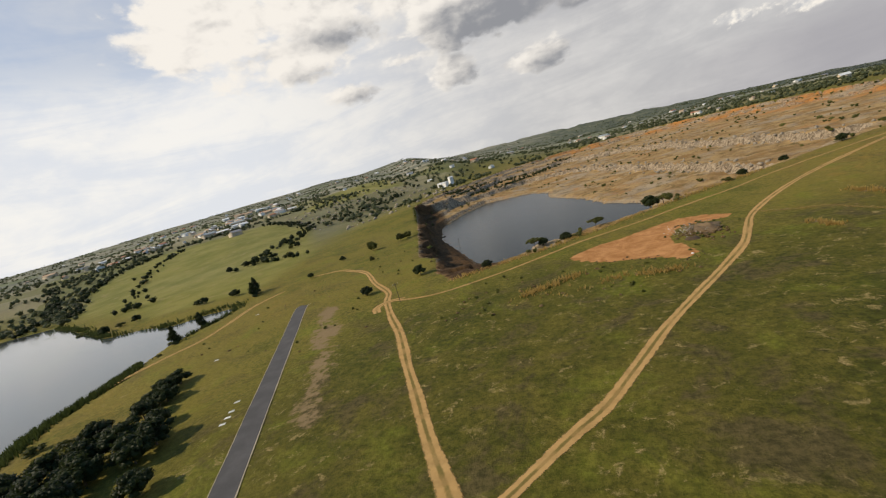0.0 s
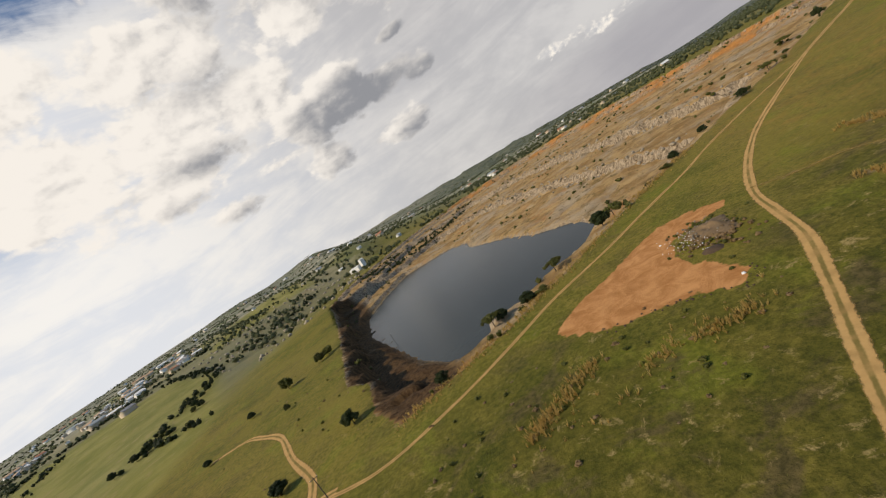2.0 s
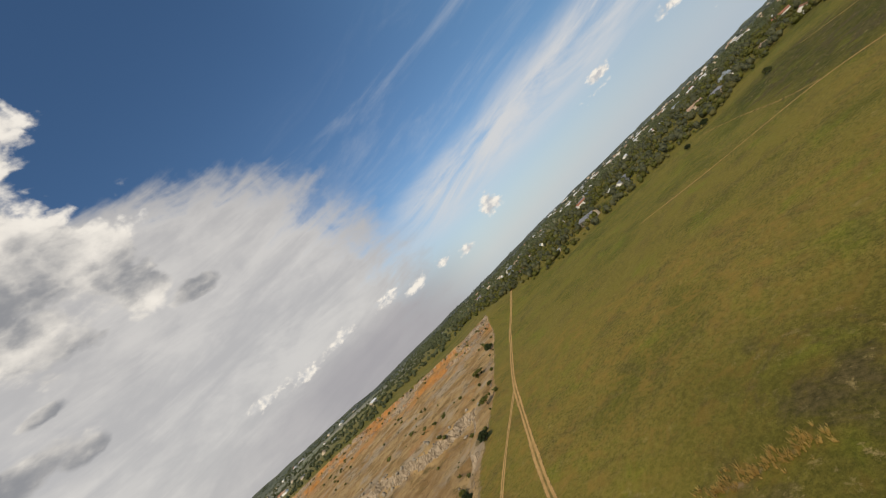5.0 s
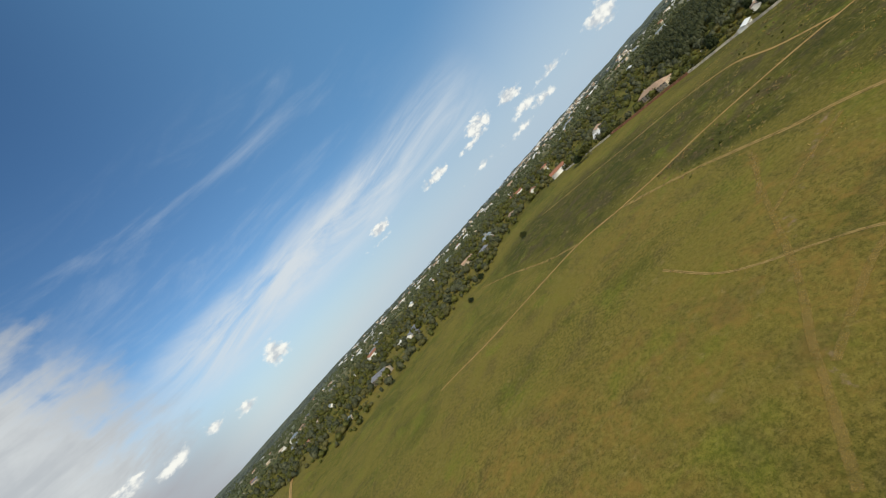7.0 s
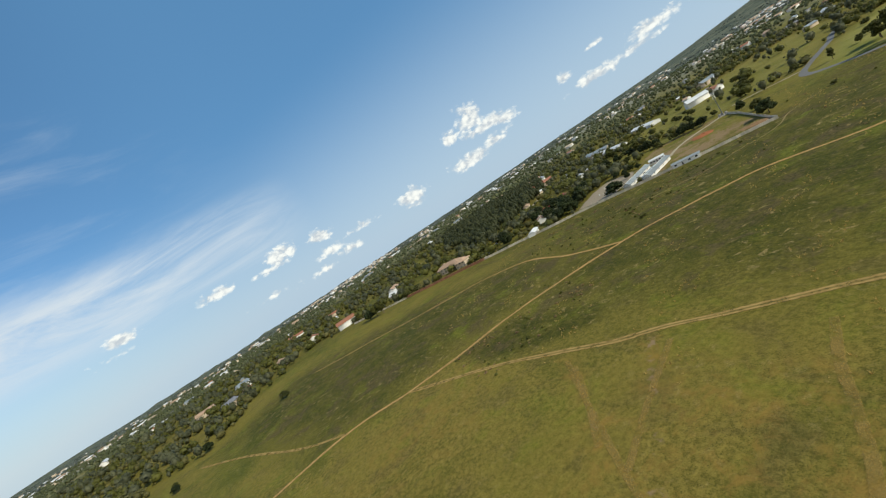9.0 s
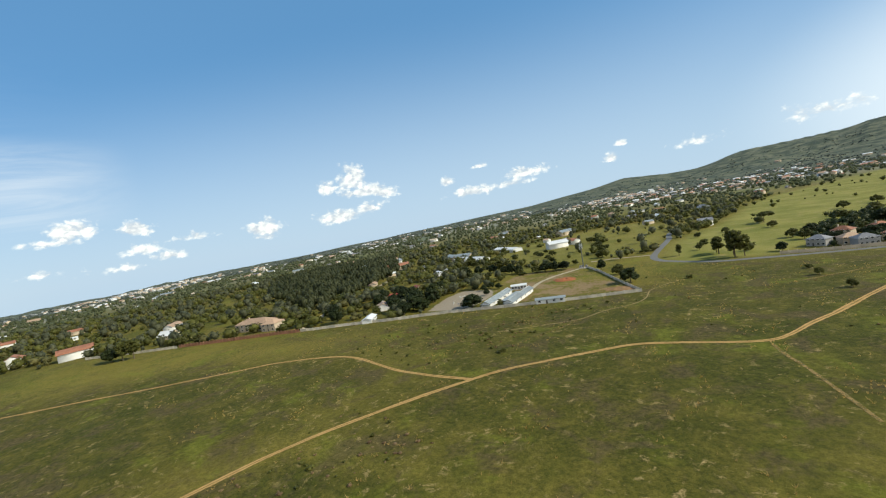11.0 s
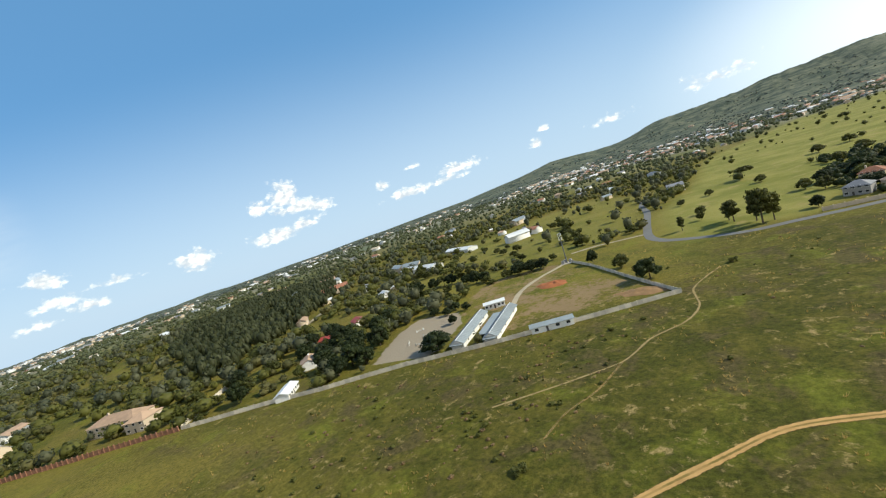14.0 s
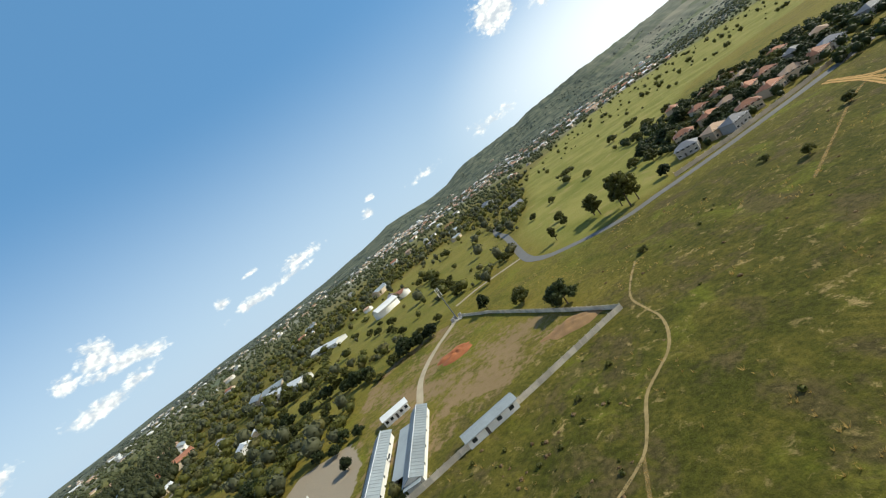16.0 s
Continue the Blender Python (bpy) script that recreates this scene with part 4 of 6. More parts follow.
GREY_WALL = "weathered grey precast concrete boundary wall"
panel_wall([(303, -131), (333, -110.5), (364, -89.5), (397, -69.5), (428, -47.5), (451, -33.5), (486, -8)], 1.9, CONCRETE, GREY_WALL)
panel_wall([(303, -131), (321, -149), (361, -193), (381, -211)], 1.8, CONCRETE, GREY_WALL)
panel_wall([(488, -9), (514, -40), (527, -50)], 2.4, CONCRETE, "pale concrete garden wall climbing beside trees", 3.0)
panel_wall([(486, -7), (562, 52)], 2.2, BRICKRED, "red-brown brick fence with pillars", 2.6, 0.45, 0.25)
panel_wall([(563, 53), (632, 103)], 1.9, CONCRETE, GREY_WALL, 3.0)
panel_wall([(257, -233), (228, -240.5), (186, -257), (152, -275)], 2.2, CREAM, "cream estate wall along the tarred road", 4.0, 0.4, 0.2)

# ---- buildings ----


def gable(name, hw, hd, eave, ridge, over=0.5, thick=0.14):
    """A two-slope roof with thickness, its ridge along x."""
    bm = bmesh.new()
    for s in (1, -1):
        low = eave - over * (ridge - eave) / hd
        a = [(-hw - over, s * (hd + over), low), (hw + over, s * (hd + over), low), (hw + over, 0, ridge), (-hw - over, 0, ridge)]
        lo = [bm.verts.new(p) for p in a]
        hi = [bm.verts.new((x, y, z + thick)) for x, y, z in a]
        bm.faces.new(lo), bm.faces.new(hi)
        for i in range(4):
            bm.faces.new((lo[i], lo[(i + 1) % 4], hi[(i + 1) % 4], hi[i]))
    return bm


def hipped(hw, hd, eave, ridge, over=0.6):
    bm = bmesh.new()
    cut = max(hw - hd, 0.2)
    a = [bm.verts.new(p) for p in ((-hw - over, -hd - over, eave), (hw + over, -hd - over, eave), (hw + over, hd + over, eave), (-hw - over, hd + over, eave))]
    r = [bm.verts.new((-cut, 0, ridge)), bm.verts.new((cut, 0, ridge))]
    for f in ((a[0], a[1], r[1], r[0]), (a[2], a[3], r[0], r[1]), (a[1], a[2], r[1]), (a[3], a[0], r[0]), a[::-1]):
        bm.faces.new(f)
    return bm


def shell(hw, hd, eave, ridge=None):
    """Outer walls, with pointed ends if a ridge is given."""
    bm = bmesh.new()
    base = [(-hw, -hd), (hw, -hd), (hw, hd), (-hw, hd)]
    lo = [bm.verts.new((x, y, -0.6)) for x, y in base]
    hi = [bm.verts.new((x, y, eave)) for x, y in base]
    for i in range(4):
        j = (i + 1) % 4
        f = [lo[i], lo[j], hi[j], hi[i]]
        if ridge and i in (1, 3):
            f = [lo[i], lo[j], hi[j], bm.verts.new((base[i][0], 0, ridge)), hi[i]]
        bm.faces.new(f)
    return bm


def window(parent, x, y, z, width, tall, turn, frame_mat=None):
    """A pane set in a frame with a sill, on a wall that faces the given turn."""
    w0 = holder("window", 0, 0, 0)
    w0.parent = parent
    w0.matrix_basis = pose(x, y, z, 0, 0, turn)
    part("pane", boxed(-width / 2, -0.02, 0, width / 2, 0.03, tall), GLASS, w0)
    bm = boxed(-width / 2 - 0.07, -0.03, tall, width / 2 + 0.07, 0.07, tall + 0.07)
    box(bm, -width / 2 - 0.07, -0.03, 0, -width / 2, 0.07, tall)
    box(bm, width / 2, -0.03, 0, width / 2 + 0.07, 0.07, tall)
    part("frame", bm, frame_mat or WHITEWASH, w0)
    part("sill", boxed(-width / 2 - 0.1, -0.03, -0.08, width / 2 + 0.1, 0.14, 0), frame_mat or WHITEWASH, w0)
    return w0


def house(name, x, y, turn, wide, deep, eave, ridge, wall, roof, label, category="house", hip=False, windows=4, storeys=1, chimney=False):
    """A house whose long side lies along its own x; it faces -y and +y."""
    t = tagged(holder(name, x, y, None, turn), label, category)
    hw, hd = wide / 2, deep / 2
    part("wall", shell(hw, hd, eave, None if hip else ridge), wall, t)
    part("roof", hipped(hw, hd, eave + 0.02, ridge) if hip else gable("roof", hw, hd, eave + 0.02, ridge + 0.02), roof, t)
    for side in (-1, 1):
        for s in range(storeys):
            for i in range(windows):
                u = -hw + wide * (i + 0.5) / windows
                z0 = 1.0 + s * 2.9
                if s == 0 and i == windows // 2:
                    part("door", boxed(-0.45, -0.03, 0, 0.45, 0.05, 2.05), DOORWOOD, t).matrix_basis = pose(u, side * hd, 0.05, 0, 0, 90 - side * 90 if side > 0 else 180)
                else:
                    window(t, u, side * hd, z0, min(1.5, wide / windows * 0.55), 1.15, 0 if side > 0 else 180)
    if chimney:
        part("chimney", boxed(hw * 0.4, -0.4, eave, hw * 0.4 + 0.8, 0.4, ridge + 0.9), wall, t)
    return t


def stable(name, a, b, wide, label, roof, annex=False, doors=9):
    """A long low white building from a to b, with a row of doors and a strip along the ridge."""
    (x0, y0), (x1, y1) = a, b
    long = math.hypot(x1 - x0, y1 - y0)
    t = tagged(holder(name, (x0 + x1) / 2, (y0 + y1) / 2, None, math.degrees(atan2(y1 - y0, x1 - x0))), label, "building")
    hw, hd = long / 2, wide / 2
    part("wall", shell(hw, hd, 2.7, 4.1), WHITEWASH, t)
    part("roof", gable("roof", hw, hd, 2.72, 4.15, 0.7), roof, t)
    part("ridge_cap", boxed(-hw - 0.7, -0.14, 4.28, hw + 0.7, 0.14, 4.36), WHITETIN, t, "white ridge capping")
    rib = bmesh.new()
    for s in (1, -1):
        for i in range(int(long / 1.6)):
            u = -hw + (i + 0.5) * 1.6
            tube(rib, (u, s * 0.4, 4.3), (u, s * (hd + 0.65), 2.62), 0.045, 0.045, 4)
    part("roof_ribs", rib, roof, t)
    for i in range(doors):
        u = -hw + long * (i + 0.5) / doors
        d = part("stable_door", boxed(-0.6, -0.05, 0, 0.6, 0.05, 2.1), DOORWOOD, t)
        d.location = (u, hd, 0.02)
        if i % 2:
            window(t, u, -hd, 1.1, 1.1, 0.9, 180)
    part("porch", boxed(-hw - 2.4, -hd, 2.45, -hw - 0.5, hd, 2.6), roof, t, "open porch roof at the end")
    for s in (-1, 1):
        part("porch_post", tube(bmesh.new(), (-hw - 2.2, s * (hd - 0.2), -0.4), (-hw - 2.2, s * (hd - 0.2), 2.5), 0.08, 0.08), STEEL, t)
    if annex:
        part("lean_to", boxed(-hw * 0.7, hd + 0.05, 2.05, hw * 0.75, hd + 5.0, 2.2), TIN, t, "grey sheet lean-to roof")
        part("lean_to_wall", boxed(-hw * 0.7, hd + 4.4, -0.5, hw * 0.75, hd + 4.7, 2.05), GREYWALL, t)
    return t


stable("stable_building", (381, -85), (393, -122), 5.8, "long white stable block with grey sheet roof", TIN)
stable("stable_building", (367.5, -91), (379, -128), 5.6, "long white stable block with lean-to and grey roof", TIN, annex=True)
house("open_shed", 395, -137.5, 36, 11, 6, 2.8, 3.5, WHITEWASH, WHITETIN, "small white open-fronted shed beside the stables", "shed", windows=5)
house("storage_shed", 345.5, -103.5, 33, 17, 4.8, 2.6, 3.3, WHITEWASH, TIN, "low white shed with dark doors behind the wall", "shed", windows=4)
house("white_house", 449, -41.5, -48, 14, 6.5, 2.5, 3.7, WHITEWASH, WHITETIN, "white plastered cottage with pale sheet roof", windows=5)
house("white_house", 472, -69, -35, 13, 10, 3.0, 5.4, WHITEWASH, TANTILE, "white gabled house with brown tiled roof", windows=4, chimney=True)
house("villa", 545, 1, 30, 30, 13, 5.8, 9.0, CREAM, TANTILE, "large two-storey villa with tan tiled roof", hip=True, windows=7, storeys=2, chimney=True)
house("villa_wing", 524, -4, 30, 12, 12, 5.4, 8.0, CREAM, TANTILE, "tan-roofed wing of a villa behind brick fence", hip=True, windows=3, storeys=2)
house("white_cottage", 629, 47, 40, 13, 10, 3.2, 6.5, CREAM, WHITETIN, "pale gabled cottage among trees", windows=3)
house("farm_house", 622, -235, -42, 26, 9, 3.0, 5.0, WHITEWASH, GREYTILE, "white farmhouse with grey roof among trees", windows=6)
house("farm_house", 547, -195, -30, 14, 9, 3.0, 5.0, WHITEWASH, WHITETIN, "white farmhouse with pale roof among trees", windows=4)
house("red_roof_house", 496, -100, 20, 14, 9, 2.8, 4.6, WHITEWASH, REDTIN, "white house with faded red sheet roof", windows=4)
house("red_roof_house", 504, -130, -20, 12, 9, 2.8, 4.6, WHITEWASH, REDTIN, "white house with faded red sheet roof", windows=4)
house("greenhouse", 583, -283, -14, 62, 16, 4.5, 6.8, WHITETIN, WHITETIN, "long white nursery tunnel shed", "shed", windows=6)
house("greenhouse", 587, -362, -18, 52, 15, 4.0, 6.0, WHITETIN, WHITETIN, "long white nursery tunnel shed", "shed", windows=6)
house("club_house", 500, -672, -57, 40, 14, 4, 6.5, WHITEWASH, WHITETIN, "white clubhouse with pale roof beyond fields", windows=7)
house("club_house", 446, -735, -57, 26, 14, 5, 8, WHITEWASH, GREYTILE, "white clubhouse with grey roof beyond fields", windows=5)
house("works_building", -330, 935, -30, 30, 16, 9, 11, WHITEWASH, WHITETIN, "white works building beyond the quarry", "building", windows=4)
house("works_building", -305, 915, 50, 9, 9, 20, 22, WHITEWASH, WHITETIN, "tall white works tower beyond the quarry", "building", windows=2)

ESTATE = [(241, -262, 0), (226, -262, 2), (232, -296, 1), (219, -255, 0), (206, -269, 1), (190, -280, 1), (176, -285, 2), (163, -289, 1), (152, -296, 0), (214, -305, 1), (200, -310, 2), (186, -318, 1), (170, -330, 1), (150, -338, 0), (205, -350, 1), (186, -365, 1), (166, -372, 2), (182, -405, 1), (163, -415, 1), (202, -430, 1), (140, -380, 1), (128, -350, 2), (118, -320, 0)]
roofs = [(GREYTILE, GREYWALL, "grey two-storey estate house with grey tiled roof"), (TERRACOTTA, CREAM, "cream estate house with terracotta tiled roof"), (TANTILE, CREAM, "cream estate house with tan tiled roof")]
first = {}
for i, (x, y, k) in enumerate(ESTATE):
    turn = (i * 47) % 90 - 20
    if k not in first:
        roof, wall, text = roofs[k]
        first[k] = tagged(house("estate_house", x, y, turn, 11.0, 8.5, 4.6, 7.2, wall, roof, text, hip=True, windows=4, storeys=2, chimney=k == 1), group="estate houses")
    else:
        copy_thing(first[k], pose(x, y, h(x, y), 0, 0, turn))



def parked_car(x, y, turn):
    t = tagged(holder("parked_car", x, y, None, turn), "small white car parked between the stable blocks", "car")
    bm = boxed(-2.1, -0.85, 0.35, 2.1, 0.85, 0.95)
    bmesh.ops.bevel(bm, geom=bm.edges[:], offset=0.12, segments=2, affect="EDGES")
    part("body", bm, WHITETIN, t)
    bm = bmesh.new()
    lo = [bm.verts.new(p) for p in ((-1.7, -0.78, 0.93), (1.0, -0.78, 0.93), (1.0, 0.78, 0.93), (-1.7, 0.78, 0.93))]
    hi = [bm.verts.new(p) for p in ((-1.3, -0.62, 1.48), (0.35, -0.62, 1.48), (0.35, 0.62, 1.48), (-1.3, 0.62, 1.48))]
    bm.faces.new(hi), bm.faces.new(lo[::-1])
    for i in range(4):
        bm.faces.new((lo[i], lo[(i + 1) % 4], hi[(i + 1) % 4], hi[i]))
    part("cabin", bm, GLASS, t, "dark glazed cabin")
    part("roof", boxed(-1.3, -0.62, 1.485, 0.35, 0.62, 1.53), WHITETIN, t)
    for u in (-1.3, 1.3):
        for v in (-0.8, 0.8):
            part("wheel", tube(bmesh.new(), (u, v - 0.1, 0.32), (u, v + 0.1, 0.32), 0.32, 0.32, 14), SPOIL, t, "black tyre")
    return t


def jump_fence(x, y, turn):
    t = tagged(holder("jump_fence", x, y, None, turn), "white show-jumping fence on a sand paddock", "fence", group="jumps in the paddock")
    for u in (-1.9, 1.9):
        part("wing", boxed(u - 0.3, -0.05, 0, u + 0.3, 0.05, 1.3), PAINT_WHITE, t)
    for z in (0.45, 0.9):
        part("pole", tube(bmesh.new(), (-1.6, 0, z), (1.6, 0, z), 0.06, 0.06, 7), PAINT_WHITE, t)
    return t


parked_car(386.5, -110, 105)
for x, y, turn in ((409, -90, 20), (405, -97, 75), (418, -92, 130), (414, -101, 10), (425, -108, 60)):
    jump_fence(x, y, turn)

# mast and poles
mast = tagged(holder("radio_mast", 384, -211), "slim steel mast with antenna panels and cabinets at its foot", "mast")
part("pole", tube(bmesh.new(), (0, 0, -0.5), (0, 0, 20.5), 0.42, 0.2, 10), STEEL, mast)
for k in range(6):
    a = k * pi / 3
    part("antenna_panel", boxed(-0.18, -0.12, -1.1, 0.18, 0.12, 1.1), WHITETIN, mast).matrix_basis = pose(cos(a) * 1.0, sin(a) * 1.0, 19.2 - (k % 2) * 2.6, 0, 0, math.degrees(a) + 90)
for z in (16.6, 19.2):
    bm = bmesh.new()
    for k in range(6):
        tube(bm, (0, 0, z), (cos(k * pi / 3) * 1.0, sin(k * pi / 3) * 1.0, z), 0.06, 0.06, 5)
    part("antenna_bracket", bm, STEEL, mast)
part("base_slab", boxed(-3.5, -3, -0.4, 3.5, 3, 0.25), CONCRETE, mast)
for x, y in ((-2, -1.4), (2, 1.2), (1.6, -1.6)):
    part("cabinet", boxed(x - 0.9, y - 0.6, 0.25, x + 0.9, y + 0.6, 2.1), GREYWALL, mast)


def power_pole(x, y, tall, turn):
    t = tagged(holder("power_pole", x, y, None, turn), "creosoted wooden power pole with crossarm", "pole")
    part("post", tube(bmesh.new(), (0, 0, -0.8), (0, 0, tall), 0.16, 0.1), POLEWOOD, t)
    part("crossarm", boxed(-1.1, -0.06, tall - 0.7, 1.1, 0.06, tall - 0.55), POLEWOOD, t)
    for u in (-1, 0, 1):
        part("insulator", tube(bmesh.new(), (u, 0, tall - 0.55), (u, 0, tall - 0.3), 0.06, 0.04, 6), WHITETIN, t)


power_pole(-86, 150, 8.5, 30)
power_pole(-100, 237, 8.5, 30)
power_pole(-118, 330, 8.5, 30)

# ---- planting ----
rng = np.random.default_rng(7)


def cards(centres, size, out, seed):
    """Small leaf faces, two triangles each, turned roughly outwards."""
    r = np.random.default_rng(seed)
    n = len(centres)
    nrm = out + r.normal(0, 0.75, (n, 3))
    nrm /= np.linalg.norm(nrm, axis=1)[:, None]
    u = np.cross(nrm, r.normal(0, 1, (n, 3)))
    u /= np.linalg.norm(u, axis=1)[:, None]
    v = np.cross(nrm, u)
    s = size * r.uniform(0.6, 1.3, (n, 1))
    pts = np.stack([centres - u * s - v * s * 0.5, centres + u * s - v * s * 0.6, centres + u * s * 0.8 + v * s * 0.7, centres - u * s * 0.7 + v * s * 0.6], 1).reshape(-1, 3)
    k = np.arange(n)[:, None] * 4
    return pts, np.concatenate([k + [0, 1, 2], k + [0, 2, 3]])


ICO = bmesh.new()
bmesh.ops.create_icosphere(ICO, subdivisions=1, radius=1)
ICO_V = np.array([v.co[:] for v in ICO.verts])
ICO_F = np.array([[v.index for v in f.verts] for f in ICO.faces])
ICO.free()


def crown_arrays(seed, clumps, leaves, size, shape):
    """Leaf clumps spread through a crown of about unit size; shape gives (x, y, z, radius) for random draws."""
    r = np.random.default_rng(seed)
    V, F, n = [], [], 0
    for c in range(clumps):
        x, y, z, rad = shape(r, c / clumps)
        d = r.normal(0, 1, (leaves, 3))
        d /= np.linalg.norm(d, axis=1)[:, None]
        d[:, 2] = np.abs(d[:, 2]) * 1.0 - 0.35 * r.random(leaves)
        p = np.array([x, y, z]) + d * rad * r.uniform(0.75, 1.15, (leaves, 1))
        a, b = cards(p, size, d, seed * 97 + c)
        V.append(a), F.append(b + n)
        n += len(a)
        core = ICO_V * rad * 0.78 * r.uniform(0.8, 1.1, (len(ICO_V), 1)) + [x, y, z]
        V.append(core), F.append(ICO_F + n)
        n += len(core)
    return np.concatenate(V), np.concatenate(F)


def broad(r, t):
    a, q = r.uniform(0, 6.28), np.sqrt(r.random())
    z = 0.26 + 0.60 * r.random() * (1 - 0.4 * q)
    return cos(a) * q * 0.42, sin(a) * q * 0.42, z, 0.13 + 0.06 * r.random()


def tall(r, t):
    a, q = r.uniform(0, 6.28), np.sqrt(r.random())
    return cos(a) * q * 0.22, sin(a) * q * 0.22, 0.3 + 0.62 * t, 0.085 + 0.05 * r.random()


def spire(r, t):
    a, z = r.uniform(0, 6.28), 0.08 + 0.86 * t
    q = 0.17 * (1 - t) ** 0.7 * np.sqrt(r.random())
    return cos(a) * q, sin(a) * q, z, 0.045 + 0.075 * (1 - t)


def flat(r, t):
    a, q = r.uniform(0, 6.28), np.sqrt(r.random())
    return cos(a) * q * 0.62, sin(a) * q * 0.62, 0.66 + 0.2 * r.random() - 0.12 * q, 0.12 + 0.06 * r.random()


def shrub(r, t):
    a, q = r.uniform(0, 6.28), np.sqrt(r.random())
    return cos(a) * q * 0.5, sin(a) * q * 0.5, 0.15 + 0.5 * r.random() * (1 - 0.4 * q), 0.17 + 0.08 * r.random()


KINDS = {
    "broad": (broad, 34, 34, 0.034, LEAF, "tree", "broad round-crowned green tree on grass"),
    "dense": (broad, 44, 34, 0.032, LEAF_DARK, "tree", "dense dark-green round tree standing in grass"),
    "tall": (tall, 30, 34, 0.03, LEAF, "tree", "tall slender gum tree with open crown"),
    "spire": (spire, 30, 40, 0.020, LEAF_DARK, "cypress_tree", "dark pointed cypress tree beside the lake"),
    "flat": (flat, 30, 30, 0.036, LEAF, "thorn_tree", "flat-topped thorn tree in grass"),
    "yellow": (broad, 34, 34, 0.034, LEAF_LITE, "tree", "yellow-green leafy tree among darker trees"),
    "shrub": (shrub, 14, 40, 0.06, LEAF, "bush", "rounded green bush in grass"),
}
made = {}


def plant(kind, x, y, tallness, wide=1.0, dz=0.0):
    """A tree of a kind at a place; the first is built, the rest are copies."""
    shape, clumps, leaves, size, mat, name, text = KINDS[kind]
    variant = (kind, int(rng.integers(0, 2)))
    m = pose(x, y, h(x, y) + dz, 0, 0, float(rng.uniform(0, 360))) @ Matrix.Diagonal((tallness * wide, tallness * wide, tallness, 1))
    if variant in made:
        return copy_thing(made[variant], m @ Matrix.Diagonal([1 / v for v in made[variant].scale] + [1]))
    t = tagged(new(name), text, "bush" if kind == "shrub" else "tree", group="bushes" if kind == "shrub" else "trees")
    bm = bmesh.new()
    r = np.random.default_rng(len(made) + 3)
    if kind == "shrub":
        for k in range(3):
            tube(bm, (0, 0, -0.1), (cos(k * 2.1) * 0.2, sin(k * 2.1) * 0.2, 0.3), 0.03, 0.015, 5)
    else:
        fork = 0.55 if kind == "flat" else 0.38 if kind != "spire" else 0.8
        tube(bm, (0, 0, -0.06), (0.01, 0.01, fork), 0.03, 0.018, 7)
        if kind != "spire":
            for k in range(6):
                a = k * 1.05 + r.uniform(-0.3, 0.3)
                q = 0.34 if kind != "tall" else 0.16
                tube(bm, (0.01, 0.01, fork - 0.08 + 0.02 * k), (cos(a) * q, sin(a) * q, fork + 0.18 + 0.05 * (k % 3)), 0.014, 0.005, 5)
    part("trunk" if kind != "shrub" else "stems", bm, BARK, t)
    V, F = crown_arrays(11 * len(made) + 5, clumps, leaves, size, shape)
    tint = np.full(len(V), float(r.random()))
    hang(new("crown", add_arrays("crown", V, F, [mat], tint=tint)), t)
    t.matrix_basis = m
    made[variant] = t
    return t


